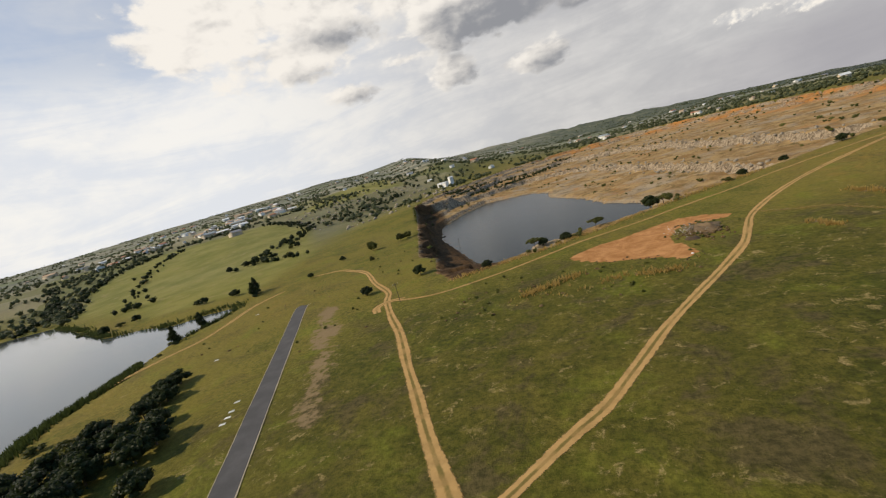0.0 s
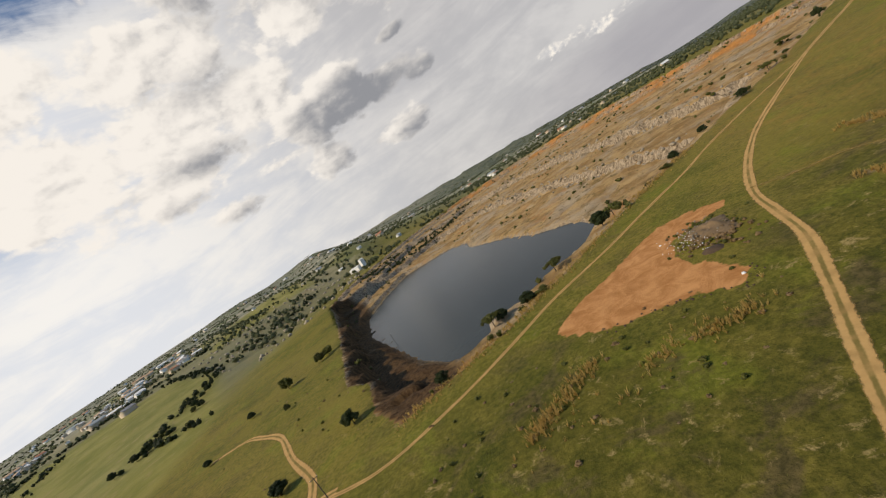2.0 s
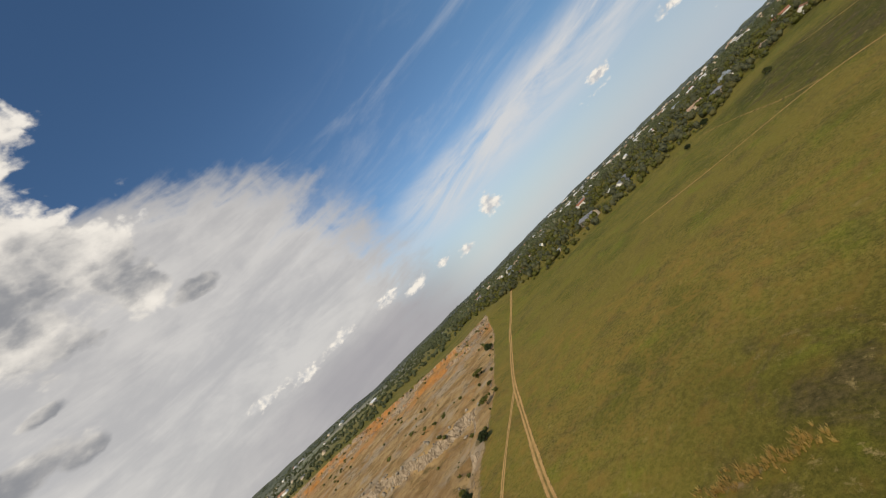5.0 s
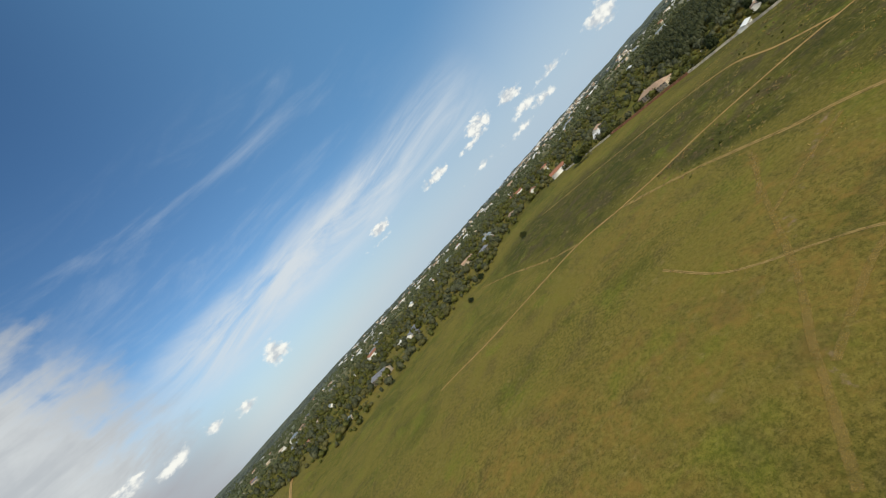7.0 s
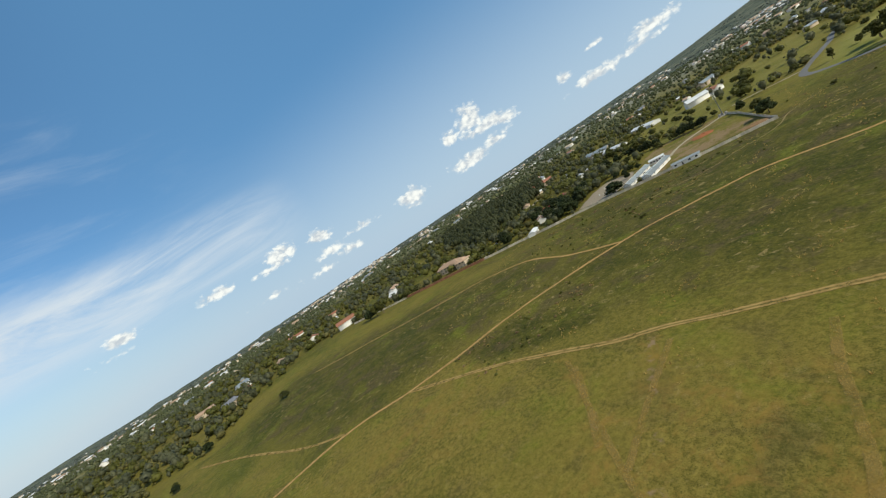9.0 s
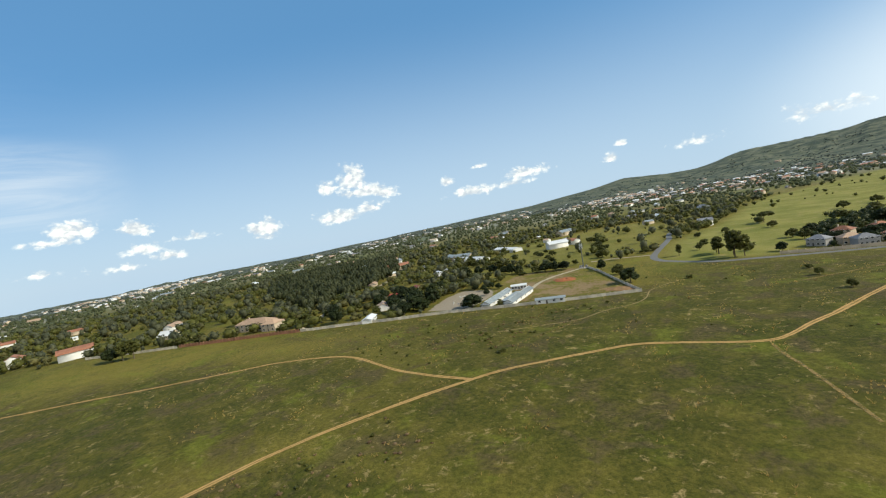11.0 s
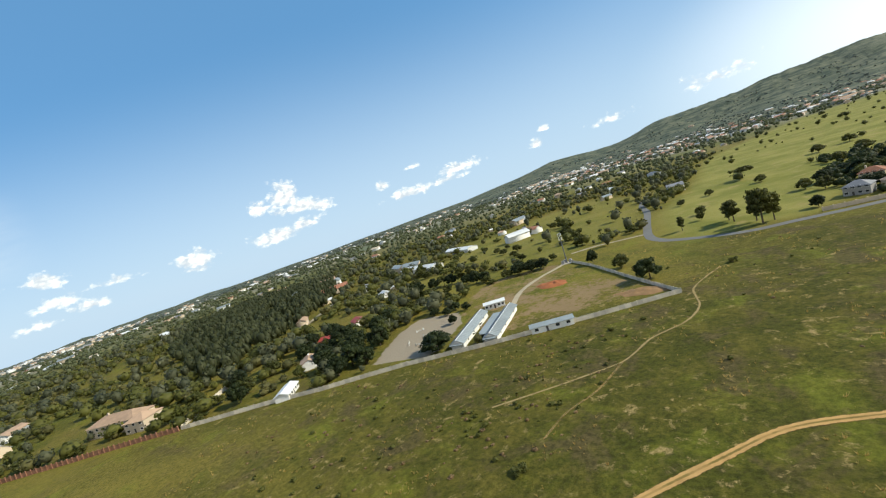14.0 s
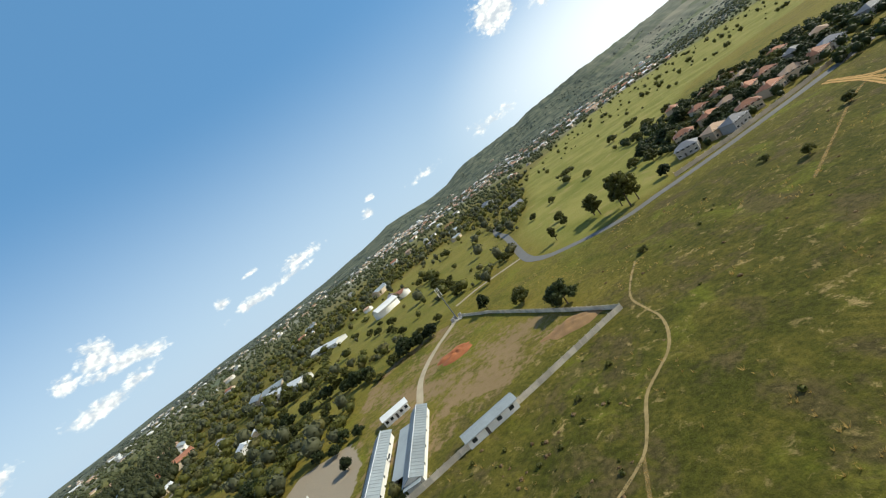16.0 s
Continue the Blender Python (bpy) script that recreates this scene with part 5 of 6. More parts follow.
TREES = [
    # round the stables and along the wall
    ("dense", 391.5, -83.5, 9.5, 1.6), ("dense", 408, -116, 5.5, 0.9), ("dense", 423, -130, 5.0, 1.1), ("dense", 434, -131.5, 5.5, 1.1), ("dense", 363, -201, 9, 0.8), ("broad", 340, -181, 8.5, 1.0), ("dense", 320, -155, 10.5, 1.15), ("yellow", 446, -101, 8, 1.1),
    ("dense", 414, -200, 9, 1.2), ("dense", 406, -203, 9, 1.1), ("dense", 399, -207, 8, 1.2), ("broad", 421, -196, 7, 1.2), ("dense", 445, -192, 11, 0.8), ("broad", 435, -190, 6, 1.2), ("shrub", 428, -186, 4, 1.6),
    ("dense", 423, -138, 5.5, 1.1), ("dense", 414, -137, 5, 1.1), ("shrub", 444, -176, 4, 1.5), ("shrub", 452, -166, 4.5, 1.6), ("broad", 462, -180, 6, 1.4), ("broad", 470, -160, 6, 1.4),
    ("dense", 436, -70, 12, 1.0), ("dense", 446, -80, 13, 1.0), ("dense", 440, -92, 12, 1.0), ("yellow", 451, -106, 10, 1.15), ("dense", 457, -90, 12, 1.0), ("dense", 462, -112, 11, 1.1), ("dense", 470, -98, 12, 1.0), ("dense", 468, -126, 10, 1.1),
    ("dense", 434, -60, 10, 1.1), ("dense", 428, -72, 9, 1.1), ("dense", 452, -66, 11, 1.1), ("dense", 466, -74, 11, 1.1), ("broad", 478, -84, 10, 1.2), ("dense", 484, -100, 11, 1.1), ("dense", 470, -88, 12, 1.0), ("dense", 500, -106, 11, 1.1), ("dense", 492, -78, 10, 1.1), ("dense", 506, -92, 11, 1.0),
    ("dense", 502, -193, 9, 1.1), ("dense", 490, -197, 9, 1.1), ("dense", 476, -202, 9, 1.2), ("dense", 456, -196, 8, 1.2), ("dense", 439, -195, 8, 1.2), ("tall", 468, -205, 12, 1.1), ("tall", 461, -208, 11, 1.1), ("dense", 420, -211, 8, 1.2),
    ("yellow", 463, -57, 7, 1.0), ("dense", 477, -32, 11, 0.9), ("broad", 486, -40, 10, 1.0), ("broad", 494, -28, 6, 1.3), ("broad", 497, -60, 9, 1.1), ("dense", 505, -45, 10, 1.0), ("shrub", 484, -16, 4, 1.4),
    ("tall", 572, 78, 14, 1.0), ("tall", 577, 84, 13, 1.0), ("dense", 585, 90, 11, 1.0), ("broad", 560, 38, 8, 1.2), ("broad", 570, 50, 8, 1.2), ("broad", 535, 22, 6, 1.3), ("yellow", 505, -14, 7, 1.3), ("broad", 512, -24, 9, 1.1),
    # golf course and road
    ("tall", 281, -229, 19, 0.9), ("tall", 276, -232, 15, 0.9), ("tall", 284, -238, 16, 0.8), ("tall", 295, -246, 13, 1.1), ("tall", 298, -252, 11, 1.1), ("tall", 322, -246, 9, 0.9), ("broad", 315, -270, 7, 0.8), ("broad", 358, -272, 7, 1.0),
    ("flat", 304, -436, 12, 1.1), ("broad", 318, -292, 7, 1.0), ("broad", 253, -296, 9, 1.1), ("broad", 262, -310, 8, 1.1), ("dense", 252, -322, 9, 1.3), ("dense", 258, -246, 7, 1.0), ("broad", 288, -388, 7, 1.2), ("broad", 323, -375, 6, 1.2), ("broad", 340, -350, 6, 1.2),
    ("broad", 222, -440, 10, 1.3), ("broad", 240, -405, 9, 1.3), ("broad", 248, -500, 9, 1.3), ("broad", 224, -525, 9, 1.3), ("broad", 200, -455, 9, 1.2),
    # bushes in the veld
    ("shrub", 289, -164, 3.2, 1.0), ("broad", 231, -169, 4.5, 0.9), ("broad", 217, -142, 4.5, 0.9), ("broad", 203, -196, 4.5, 1.0), ("shrub", 237, -186, 3, 1.1), ("shrub", 320, -98, 1.6, 1.2), ("shrub", 311, -106, 1.5, 1.2), ("shrub", 316, -22, 2.2, 1.5),
    ("broad", 504, 186, 7, 1.1), ("dense", 507, 247, 7, 1.2), ("shrub", 472, 263, 3, 1.3), ("dense", 452, 257, 5, 1.2),
    # lake and runway
    ("spire", -220, 146, 10.5, 1.5), ("spire", -226, 168, 10, 1.5), ("spire", -233, 222, 13, 1.3), ("spire", -230, 215, 11, 1.3), ("spire", -237, 226, 10, 1.3), ("dense", -360, 194, 7, 1.2), ("dense", -349, 212, 6, 1.2), ("shrub", -215, 122, 3, 1.4),
    ("dense", -116, 55, 8.5, 1.2), ("dense", -124, 48, 8.5, 1.25), ("dense", -133, 54, 8.5, 1.2), ("dense", -141, 50, 8, 1.2), ("dense", -137, 34, 8, 1.2), ("dense", -124, 33, 8, 1.2), ("dense", -143, 63, 8, 1.2), ("dense", -150, 89, 6.5, 1.3), ("dense", -146, 82, 6, 1.3), ("dense", -101, 45, 6.5, 1.2), ("dense", -110, 36, 7, 1.1), ("dense", -150, 40, 7, 1.2), ("dense", -128, 70, 6, 1.3), ("shrub", -152, 58, 4, 1.3), ("dense", -118, 62, 8, 1.3), ("dense", -128, 60, 8.5, 1.3), ("dense", -131, 42, 8.5, 1.3), ("dense", -119, 40, 8, 1.3), ("dense", -145, 42, 8, 1.3), ("dense", -144, 30, 8, 1.3), ("dense", -130, 26, 8, 1.3), ("dense", -116, 28, 7, 1.3), ("dense", -155, 30, 7, 1.3), ("dense", -160, 44, 6, 1.3), ("dense", -140, 74, 7, 1.3), ("dense", -143, 84, 6.5, 1.4), ("dense", -152, 96, 6, 1.4), ("shrub", -160, 62, 3, 1.8), ("shrub", -172, 60, 3, 1.8), ("shrub", -168, 48, 3, 1.8),
    ("broad", -179, 297, 10, 0.8), ("broad", -163, 318, 8, 0.9), ("dense", -113, 169, 5, 1.3), ("dense", -199, 282, 4.5, 1.2), ("dense", -92, 189, 6, 1.1), ("dense", -200, 240, 4, 1.2), ("broad", -155, 252, 4.5, 0.8), ("broad", -160, 326, 7, 1.2),
    # quarry rim
    ("flat", -35, 203, 5.5, 1.1), ("dense", -31, 206, 4.5, 1.2), ("dense", -20, 208, 5, 1.4), ("flat", -6, 222, 5.5, 1.1), ("dense", 22, 246, 7.5, 1.2), ("flat", 29, 250, 7.5, 1.1), ("dense", -55, 183, 4.5, 1.2), ("dense", 53, 268, 4.5, 1.3), ("dense", 74, 281, 4.5, 1.3), ("flat", 172, 350, 6, 1.2), ("flat", 228, 412, 6, 1.2), ("dense", 134, 316, 5, 1.3), ("dense", 276, 438, 7, 1.2), ("shrub", 63, 266, 3, 1.5), ("shrub", -14, 206, 2.5, 1.8), ("dense", 100, 300, 4, 1.4), ("shrub", 200, 372, 3, 1.5),
]
for tree in TREES:
    plant(*tree)

# hedges and groups of trees told apart, along field edges
for (x0, y0), (x1, y1), n, kind, tallness in (((-300, 222), (-262, 236), 5, "dense", 5), ((-405, 355), (-372, 413), 6, "dense", 7), ((-400, 400), (-380, 450), 4, "broad", 7), ((-480, 620), (-380, 440), 9, "dense", 7), ((-530, 238), (-350, 196), 9, "shrub", 4), ((-210, 110), (-232, 205), 6, "shrub", 2.2),
                                               ((455, -120), (590, -300), 14, "broad", 8), ((470, -170), (560, -330), 10, "flat", 7), ((400, -215), (520, -330), 10, "broad", 6), ((390, -262), (470, -390), 12, "broad", 8), ((240, -330), (150, -440), 12, "dense", 9), ((225, -275), (130, -330), 12, "dense", 7), ((210, -290), (120, -400), 16, "dense", 8), ((245, -275), (160, -300), 12, "dense", 7), ((230, -310), (150, -360), 14, "broad", 8), ((215, -350), (150, -420), 12, "broad", 8)):
    for i in range(n):
        t = (i + float(rng.uniform(0.1, 0.9))) / n
        plant(kind, x0 + (x1 - x0) * t + float(rng.normal(0, 5)), y0 + (y1 - y0) * t + float(rng.normal(0, 5)), tallness * float(rng.uniform(0.7, 1.25)), float(rng.uniform(1.0, 1.35)))


# far woods: many small crowns in one piece
def along_line(line, n, width, seed):
    r = np.random.default_rng(seed)
    pts = curve_points(line, 1.0)
    k = r.integers(0, len(pts), n)
    return np.array([[pts[i].x, pts[i].y] for i in k]) + r.normal(0, width, (n, 2))


def crowd(name, pts, sizes, mat, label, seed, leaves=30, leaf=0.16, squat=0.85):
    r = np.random.default_rng(seed)
    shapes = []
    for k in range(5):
        d = r.normal(0, 1, (leaves, 3))
        d /= np.linalg.norm(d, axis=1)[:, None]
        p = d * r.uniform(0.7, 1.1, (leaves, 1)) * [0.42, 0.42, 0.36] + [0, 0, 0.56]
        a, b = cards(p, leaf, d, seed + k)
        core = ICO_V[:] * [0.36, 0.36, 0.40] * r.uniform(0.8, 1.15, (len(ICO_V), 1)) + [0, 0, 0.48]
        shapes.append((np.concatenate([a, core]), np.concatenate([b, ICO_F + len(a)])))
    V, F, T, n = [], [], [], 0
    zs = ground_height(pts[:, 0], pts[:, 1])
    for i, (x, y) in enumerate(pts):
        v, f = shapes[i % 5]
        a, s = r.uniform(0, 6.28), sizes[i]
        c, q = cos(a) * s, sin(a) * s
        wide = r.uniform(0.8, 1.3)
        V.append(np.stack([(v[:, 0] * c - v[:, 1] * q) * wide + x, (v[:, 0] * q + v[:, 1] * c) * wide + y, v[:, 2] * s * squat + zs[i] - 0.3], 1))
        F.append(f + n)
        T.append(np.full(len(v), r.random()))
        n += len(v)
    return tagged(new(name, add_arrays(name, np.concatenate(V), np.concatenate(F), [mat], tint=np.concatenate(T))), label, "trees", kind="stuff")


EAST = MEADOW_EDGE + [(500, 640), (640, 1000), (2600, 5000), (5000, 3000), (5000, -5000), (-1500, -5000), (-400, -1500), (-120, -640), (60, -600), (150, -560), (222, -420), (236, -300), (262, -236), (314, -214), (335, -262), (352, -330), (383, -395), (369, -356), (342, -248), (395, -222)]
HOLES = [YARD, PADDOCK, GOLF]
BUILT = [(452, -45), (472, -69), (545, 1), (524, -4), (629, 47), (622, -235), (547, -195), (496, -100), (504, -130), (564, -268), (571, -345), (384, -211)] + [e[:2] for e in ESTATE]


def scatter(n, r0, r1, a0, a1, power=1.0, thin=0.0, scale=120.0, seed=1):
    """Random places round the middle of the map, thinned by a slow pattern and kept off yards and houses."""
    r = np.random.default_rng(seed)
    q = r0 + (r1 - r0) * r.random(n) ** power
    a = np.radians(r.uniform(a0, a1, n))
    x, y = CX + np.sin(a) * q, CY + np.cos(a) * q
    keep = wobble(x, y, scale, seed) > thin
    for hole in HOLES:
        keep &= depth_in(x, y, hole) < -4
    for bx, by in BUILT:
        keep &= np.hypot(x - bx, y - by) > 13
    return np.stack([x, y], 1)[keep]


def beyond(p, poly, gap=3):
    return p[depth_in(p[:, 0], p[:, 1], poly) > gap]


LANES = [[(575, -120), (586, -134), (615, -175), (650, -223)], [(391, -236), (375, -248), (347, -256)]]
near_east = beyond(scatter(10500, 280, 1000, 30, 178, 0.8, -0.45, 75, 3), EAST)
near_east = near_east[(np.min([away(near_east[:, 0], near_east[:, 1], s) for s in LANES], 0) > 7)]
for fpoly in FIELDS_E:
    d = depth_in(near_east[:, 0], near_east[:, 1], fpoly)
    near_east = near_east[(d < 0) | (rng.random(len(d)) < 0.10)]
PINES = [(545, -40), (575, -112), (608, -165), (655, -228), (880, -380), (1040, -316), (1010, -190), (760, -80)]
near_east = near_east[depth_in(near_east[:, 0], near_east[:, 1], PINES) < 0]
pine = np.stack([rng.uniform(540, 1040, 3800), np.round(rng.uniform(-380, -40, 3800) / 7) * 7 + rng.normal(0, 1.2, 3800)], 1)
pine = pine[(depth_in(pine[:, 0], pine[:, 1], PINES) > 4) & (np.min([away(pine[:, 0], pine[:, 1], s) for s in LANES], 0) > 7) & (rng.random(len(pine)) < 0.75)]
crowd("plantation", pine, rng.uniform(5.5, 9.0, len(pine)), LEAF_PINE, "rows of tall dark plantation trees", 46, 30, 0.10, 1.75)
kinds_e = rng.integers(0, 10, len(near_east))
for mat, lo_k, hi_k, squat, size, text in ((LEAF, 0, 4, 0.85, 1.0, "dense suburban woodland of mixed green trees"), (LEAF_OLIVE, 4, 6, 0.8, 0.85, "olive and yellowing garden trees among houses"), (LEAF_GUM, 6, 9, 1.15, 0.9, "tall grey-green gum trees over gardens"), (LEAF_LITE, 9, 10, 0.75, 0.7, "yellow-green garden shrubs and trees")):
    grove = near_east[(kinds_e >= lo_k) & (kinds_e < hi_k)]
    crowd("woodland", grove, size * rng.uniform(3.5, 12.5, len(grove)), mat, text, 21 + lo_k * 3, 40, 0.085, squat)
# from here outwards the leaf colours carry painted haze
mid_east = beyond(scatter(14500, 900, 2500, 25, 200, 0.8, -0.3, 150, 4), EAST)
crowd("woodland", mid_east, rng.uniform(6, 13, len(mid_east)), LEAF_HAZE, "hazy green woods over suburbs", 22, 12, 0.16)
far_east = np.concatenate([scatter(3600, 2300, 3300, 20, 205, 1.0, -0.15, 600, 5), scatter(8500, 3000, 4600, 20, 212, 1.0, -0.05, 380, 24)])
crowd("woodland", far_east, rng.uniform(9, 16, len(far_east)), LEAF_HAZE_FAR, "far wooded hills and suburbs", 23, 8, 0.3, 0.6)
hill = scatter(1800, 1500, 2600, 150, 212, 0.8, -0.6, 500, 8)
crowd("woodland", hill, rng.uniform(9, 15, len(hill)), LEAF_HAZE_FAR, "wooded slopes of the ridge", 29, 9, 0.2, 0.6)
links = np.stack([rng.uniform(-300, 380, 2600), rng.uniform(-1500, -240, 2600)], 1)
links = links[(depth_in(links[:, 0], links[:, 1], GOLF) > 4) & (wobble(links[:, 0], links[:, 1], 55, 14) > 0.72 - 0.3 * (links[:, 1] < -620))]
crowd("golf_trees", links, 3 + 8 * rng.random(len(links)) ** 1.6, LEAF, "clumps of trees between the fairways", 30, 40, 0.085)
gardens = np.stack([rng.uniform(90, 250, 620), rng.uniform(-440, -250, 620)], 1)
gardens = gardens[(np.min([np.hypot(gardens[:, 0] - e[0], gardens[:, 1] - e[1]) for e in ESTATE], 0) > 8) & (away(gardens[:, 0], gardens[:, 1], [(257, -233), (228, -240.5), (186, -257), (100, -312)]) > 5) & (gardens[:, 1] < -0.42 * gardens[:, 0] - 150)]
crowd("garden_trees", gardens, rng.uniform(4, 8.5, len(gardens)), LEAF_DARK, "dark garden trees between the estate houses", 36, 40, 0.085)
hedges = np.concatenate([along_line(line, n, 6, 60 + i) for i, (line, n) in enumerate([([(-600, 300), (-760, 420), (-900, 640)], 150), ([(-300, 370), (-400, 400), (-480, 620)], 70), ([(-700, 760), (-480, 630)], 70), ([(-620, 255), (-700, 330), (-950, 470)], 130), ([(-420, 250), (-640, 420), (-820, 640)], 70), ([(-900, 700), (-760, 900), (-600, 1040)], 120), ([(-480, 640), (-440, 760), (-420, 900)], 60), ([(-1000, 500), (-1200, 900)], 120)])])
crowd("hedge_trees", hedges, rng.uniform(4, 9, len(hedges)), LEAF_DARK, "dark hedgerow trees along the fields", 37, 30, 0.11)
bankside = np.concatenate([along_line([(-243, 682), (-195, 677), (-146, 710), (-107, 797), (-59, 907)], 190, 9, 71), along_line([(-215, 640), (-190, 760), (-130, 850)], 120, 10, 72)])
crowd("bank_scrub", bankside, rng.uniform(2.5, 5.5, len(bankside)), LEAF_DARK, "dark scrub on the far quarry bank", 38, 24, 0.13, 0.8)
west = scatter(5200, 700, 1700, -85, 30, 0.9, -0.05, 150, 6)
for poly in (PIT, LAKESHORE, FIELD_W, RIVER, grow(PIT, 25)):
    west = west[depth_in(west[:, 0], west[:, 1], poly) < -4]
west = west[west[:, 1] > 150]
crowd("woodland", west, rng.uniform(5, 11, len(west)), LEAF_HAZE, "scattered trees and scrub beyond the quarry", 24, 18, 0.2)
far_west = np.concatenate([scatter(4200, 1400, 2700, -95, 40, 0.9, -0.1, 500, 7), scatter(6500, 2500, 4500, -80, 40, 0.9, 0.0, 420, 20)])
crowd("woodland", far_west, rng.uniform(6, 12, len(far_west)), LEAF_HAZE, "far dark bushland up to the skyline", 25, 8, 0.3, 0.6)
scrub = np.stack([rng.uniform(-240, 460, 2600), rng.uniform(180, 1040, 2600)], 1)
dep = depth_in(scrub[:, 0], scrub[:, 1], PIT)
scrub = scrub[(dep > -2) & (depth_in(scrub[:, 0], scrub[:, 1], POOL) < -12) & ((dep < 22) | (wobble(scrub[:, 0], scrub[:, 1], 60, 9) > 0.22))]
crowd("scrub", scrub, rng.uniform(1.0, 4.0, len(scrub)), LEAF, "low scrub on quarry slopes and floor", 26, 16, 0.2, 0.8)


def far_houses(name, pts, size, roofs, label, seed):
    """Plain gabled houses far off, in one piece."""
    r = np.random.default_rng(seed)
    box_v = np.array([(-1, -0.7, -0.4), (1, -0.7, -0.4), (1, 0.7, -0.4), (-1, 0.7, -0.4), (-1, -0.7, 0.6), (1, -0.7, 0.6), (1, 0.7, 0.6), (-1, 0.7, 0.6), (-1, 0, 1.0), (1, 0, 1.0), (-1.08, -0.8, 0.56), (1.08, -0.8, 0.56), (1.08, 0.8, 0.56), (-1.08, 0.8, 0.56), (-1.08, 0, 1.06), (1.08, 0, 1.06)])
    box_f = np.array([(0, 1, 5), (0, 5, 4), (1, 2, 6), (1, 6, 5), (2, 3, 7), (2, 7, 6), (3, 0, 4), (3, 4, 7), (4, 8, 7), (5, 6, 9), (10, 11, 15), (10, 15, 14), (12, 13, 14), (12, 14, 15)])
    V, F, M, n = [], [], [], 0
    zs = ground_height(pts[:, 0], pts[:, 1])
    for i, (x, y) in enumerate(pts):
        a, s = r.uniform(0, 6.28), size * r.uniform(0.6, 1.5)
        c, q = cos(a), sin(a)
        v = box_v * [s * r.uniform(0.8, 1.8), s, s * 0.8]
        V.append(np.stack([v[:, 0] * c - v[:, 1] * q + x, v[:, 0] * q + v[:, 1] * c + y, v[:, 2] + zs[i] + s * 0.25], 1))
        F.append(box_f + n)
        M.append([int(r.integers(0, 2))] * 10 + [2 + int(r.integers(0, len(roofs)))] * 4)
        n += 16
    return tagged(new(name, add_arrays(name, np.concatenate(V), np.concatenate(F), [WHITEWASH, CREAM] + roofs, np.concatenate(M))), label, "houses", kind="stuff")


p = beyond(scatter(95, 480, 1000, 35, 170, 0.9, -0.3, 160, 11), EAST, 12)
far_houses("suburb_houses", p, 6.0, [WHITETIN, TIN, TANTILE, TERRACOTTA, GREYTILE], "houses with varied roofs among suburban trees", 31)
p = beyond(scatter(300, 950, 2300, 35, 190, 0.9, -0.2, 300, 12), EAST, 12)
far_houses("suburb_houses", p, 6.0, [TANTILE, GREYTILE, TERRACOTTA, CREAM, TIN, WHITETIN], "distant suburb houses among trees", 32)
p = np.concatenate([scatter(650, 1700, 3800, 55, 172, 1.0, -0.1, 500, 13), scatter(260, 3000, 3900, 88, 104, 1.0, -0.4, 300, 18), scatter(90, 2300, 3300, 150, 158, 1.0, -0.5, 200, 19)])
far_houses("suburb_houses", p, 7.5, [WHITETIN, CREAM, TANTILE, GREYWALL], "pale buildings near the skyline", 33)
p = scatter(340, 1500, 3000, 150, 190, 1.0, -0.5, 300, 14)
far_houses("suburb_houses", p, 7.0, [TERRACOTTA, WHITETIN, TANTILE], "houses at the foot of the ridge", 34)
p = np.concatenate([scatter(150, 1000, 3000, -80, -18, 0.9, 0.0, 400, 15), scatter(60, 1200, 3000, -18, 20, 1.0, 0.0, 400, 16), scatter(60, 1250, 1800, -66, -44, 1.0, -0.3, 300, 17)])
far_houses("works_sheds", p, 8.0, [TIN, TANTILE, GREYTILE, TERRACOTTA, WHITETIN], "far sheds and houses beyond the river", 35)


def blades(name, pts, tallness, mat, label, seed, count=7, lean=0.45, wide=0.10):
    """Tufts of a few thin upright leaves each, in one piece."""
    r = np.random.default_rng(seed)
    n = len(pts)
    z = ground_height(pts[:, 0], pts[:, 1])
    base = np.repeat(np.stack([pts[:, 0], pts[:, 1], z - 0.03], 1), count, 0)
    tall_each = np.repeat(tallness, count) * r.uniform(0.6, 1.2, n * count)
    a = r.uniform(0, 6.28, n * count)
    spread_r = tall_each * lean * r.random(n * count)
    foot = base + np.stack([np.cos(a) * spread_r * 0.4, np.sin(a) * spread_r * 0.4, 0 * a], 1)
    tip = base + np.stack([np.cos(a) * spread_r * 1.7, np.sin(a) * spread_r * 1.7, tall_each], 1)
    sidew = np.stack([-np.sin(a), np.cos(a), 0 * a], 1) * (tall_each * wide)[:, None]
    V = np.stack([foot - sidew, foot + sidew, tip], 1).reshape(-1, 3)
    F = np.arange(len(V)).reshape(-1, 3)
    T = np.repeat(np.repeat(r.random(n), count), 3)
    return tagged(new(name, add_arrays(name, V, F, [mat], tint=T)), label, "grass", kind="stuff")


TRACKS = [[(-45, 5), (-13, 58), (8, 97), (38, 150), (50, 184), (97, 249), (180, 328), (310, 431)], [(219, -100), (228, -71), (246, -57), (271, -46), (292, -20), (312, 17), (326, 69), (348, 167)], [(308, 5), (347, 11), (393, 11), (426, 34), (471, 96)], [(-38, 60), (-57, 92), (-82, 133), (-101, 168), (-141, 218), (-178, 243)], [(-152, 170), (-112, 102), (-50, 3)]]
veld = np.stack([rng.uniform(-130, 440, 60000), rng.uniform(-230, 300, 60000)], 1)
near = away(veld[:, 0], veld[:, 1], [(0, 20), (-10, 60), (0, 115), (75, 160), (150, 140), (235, 70), (290, 0), (310, -60)])
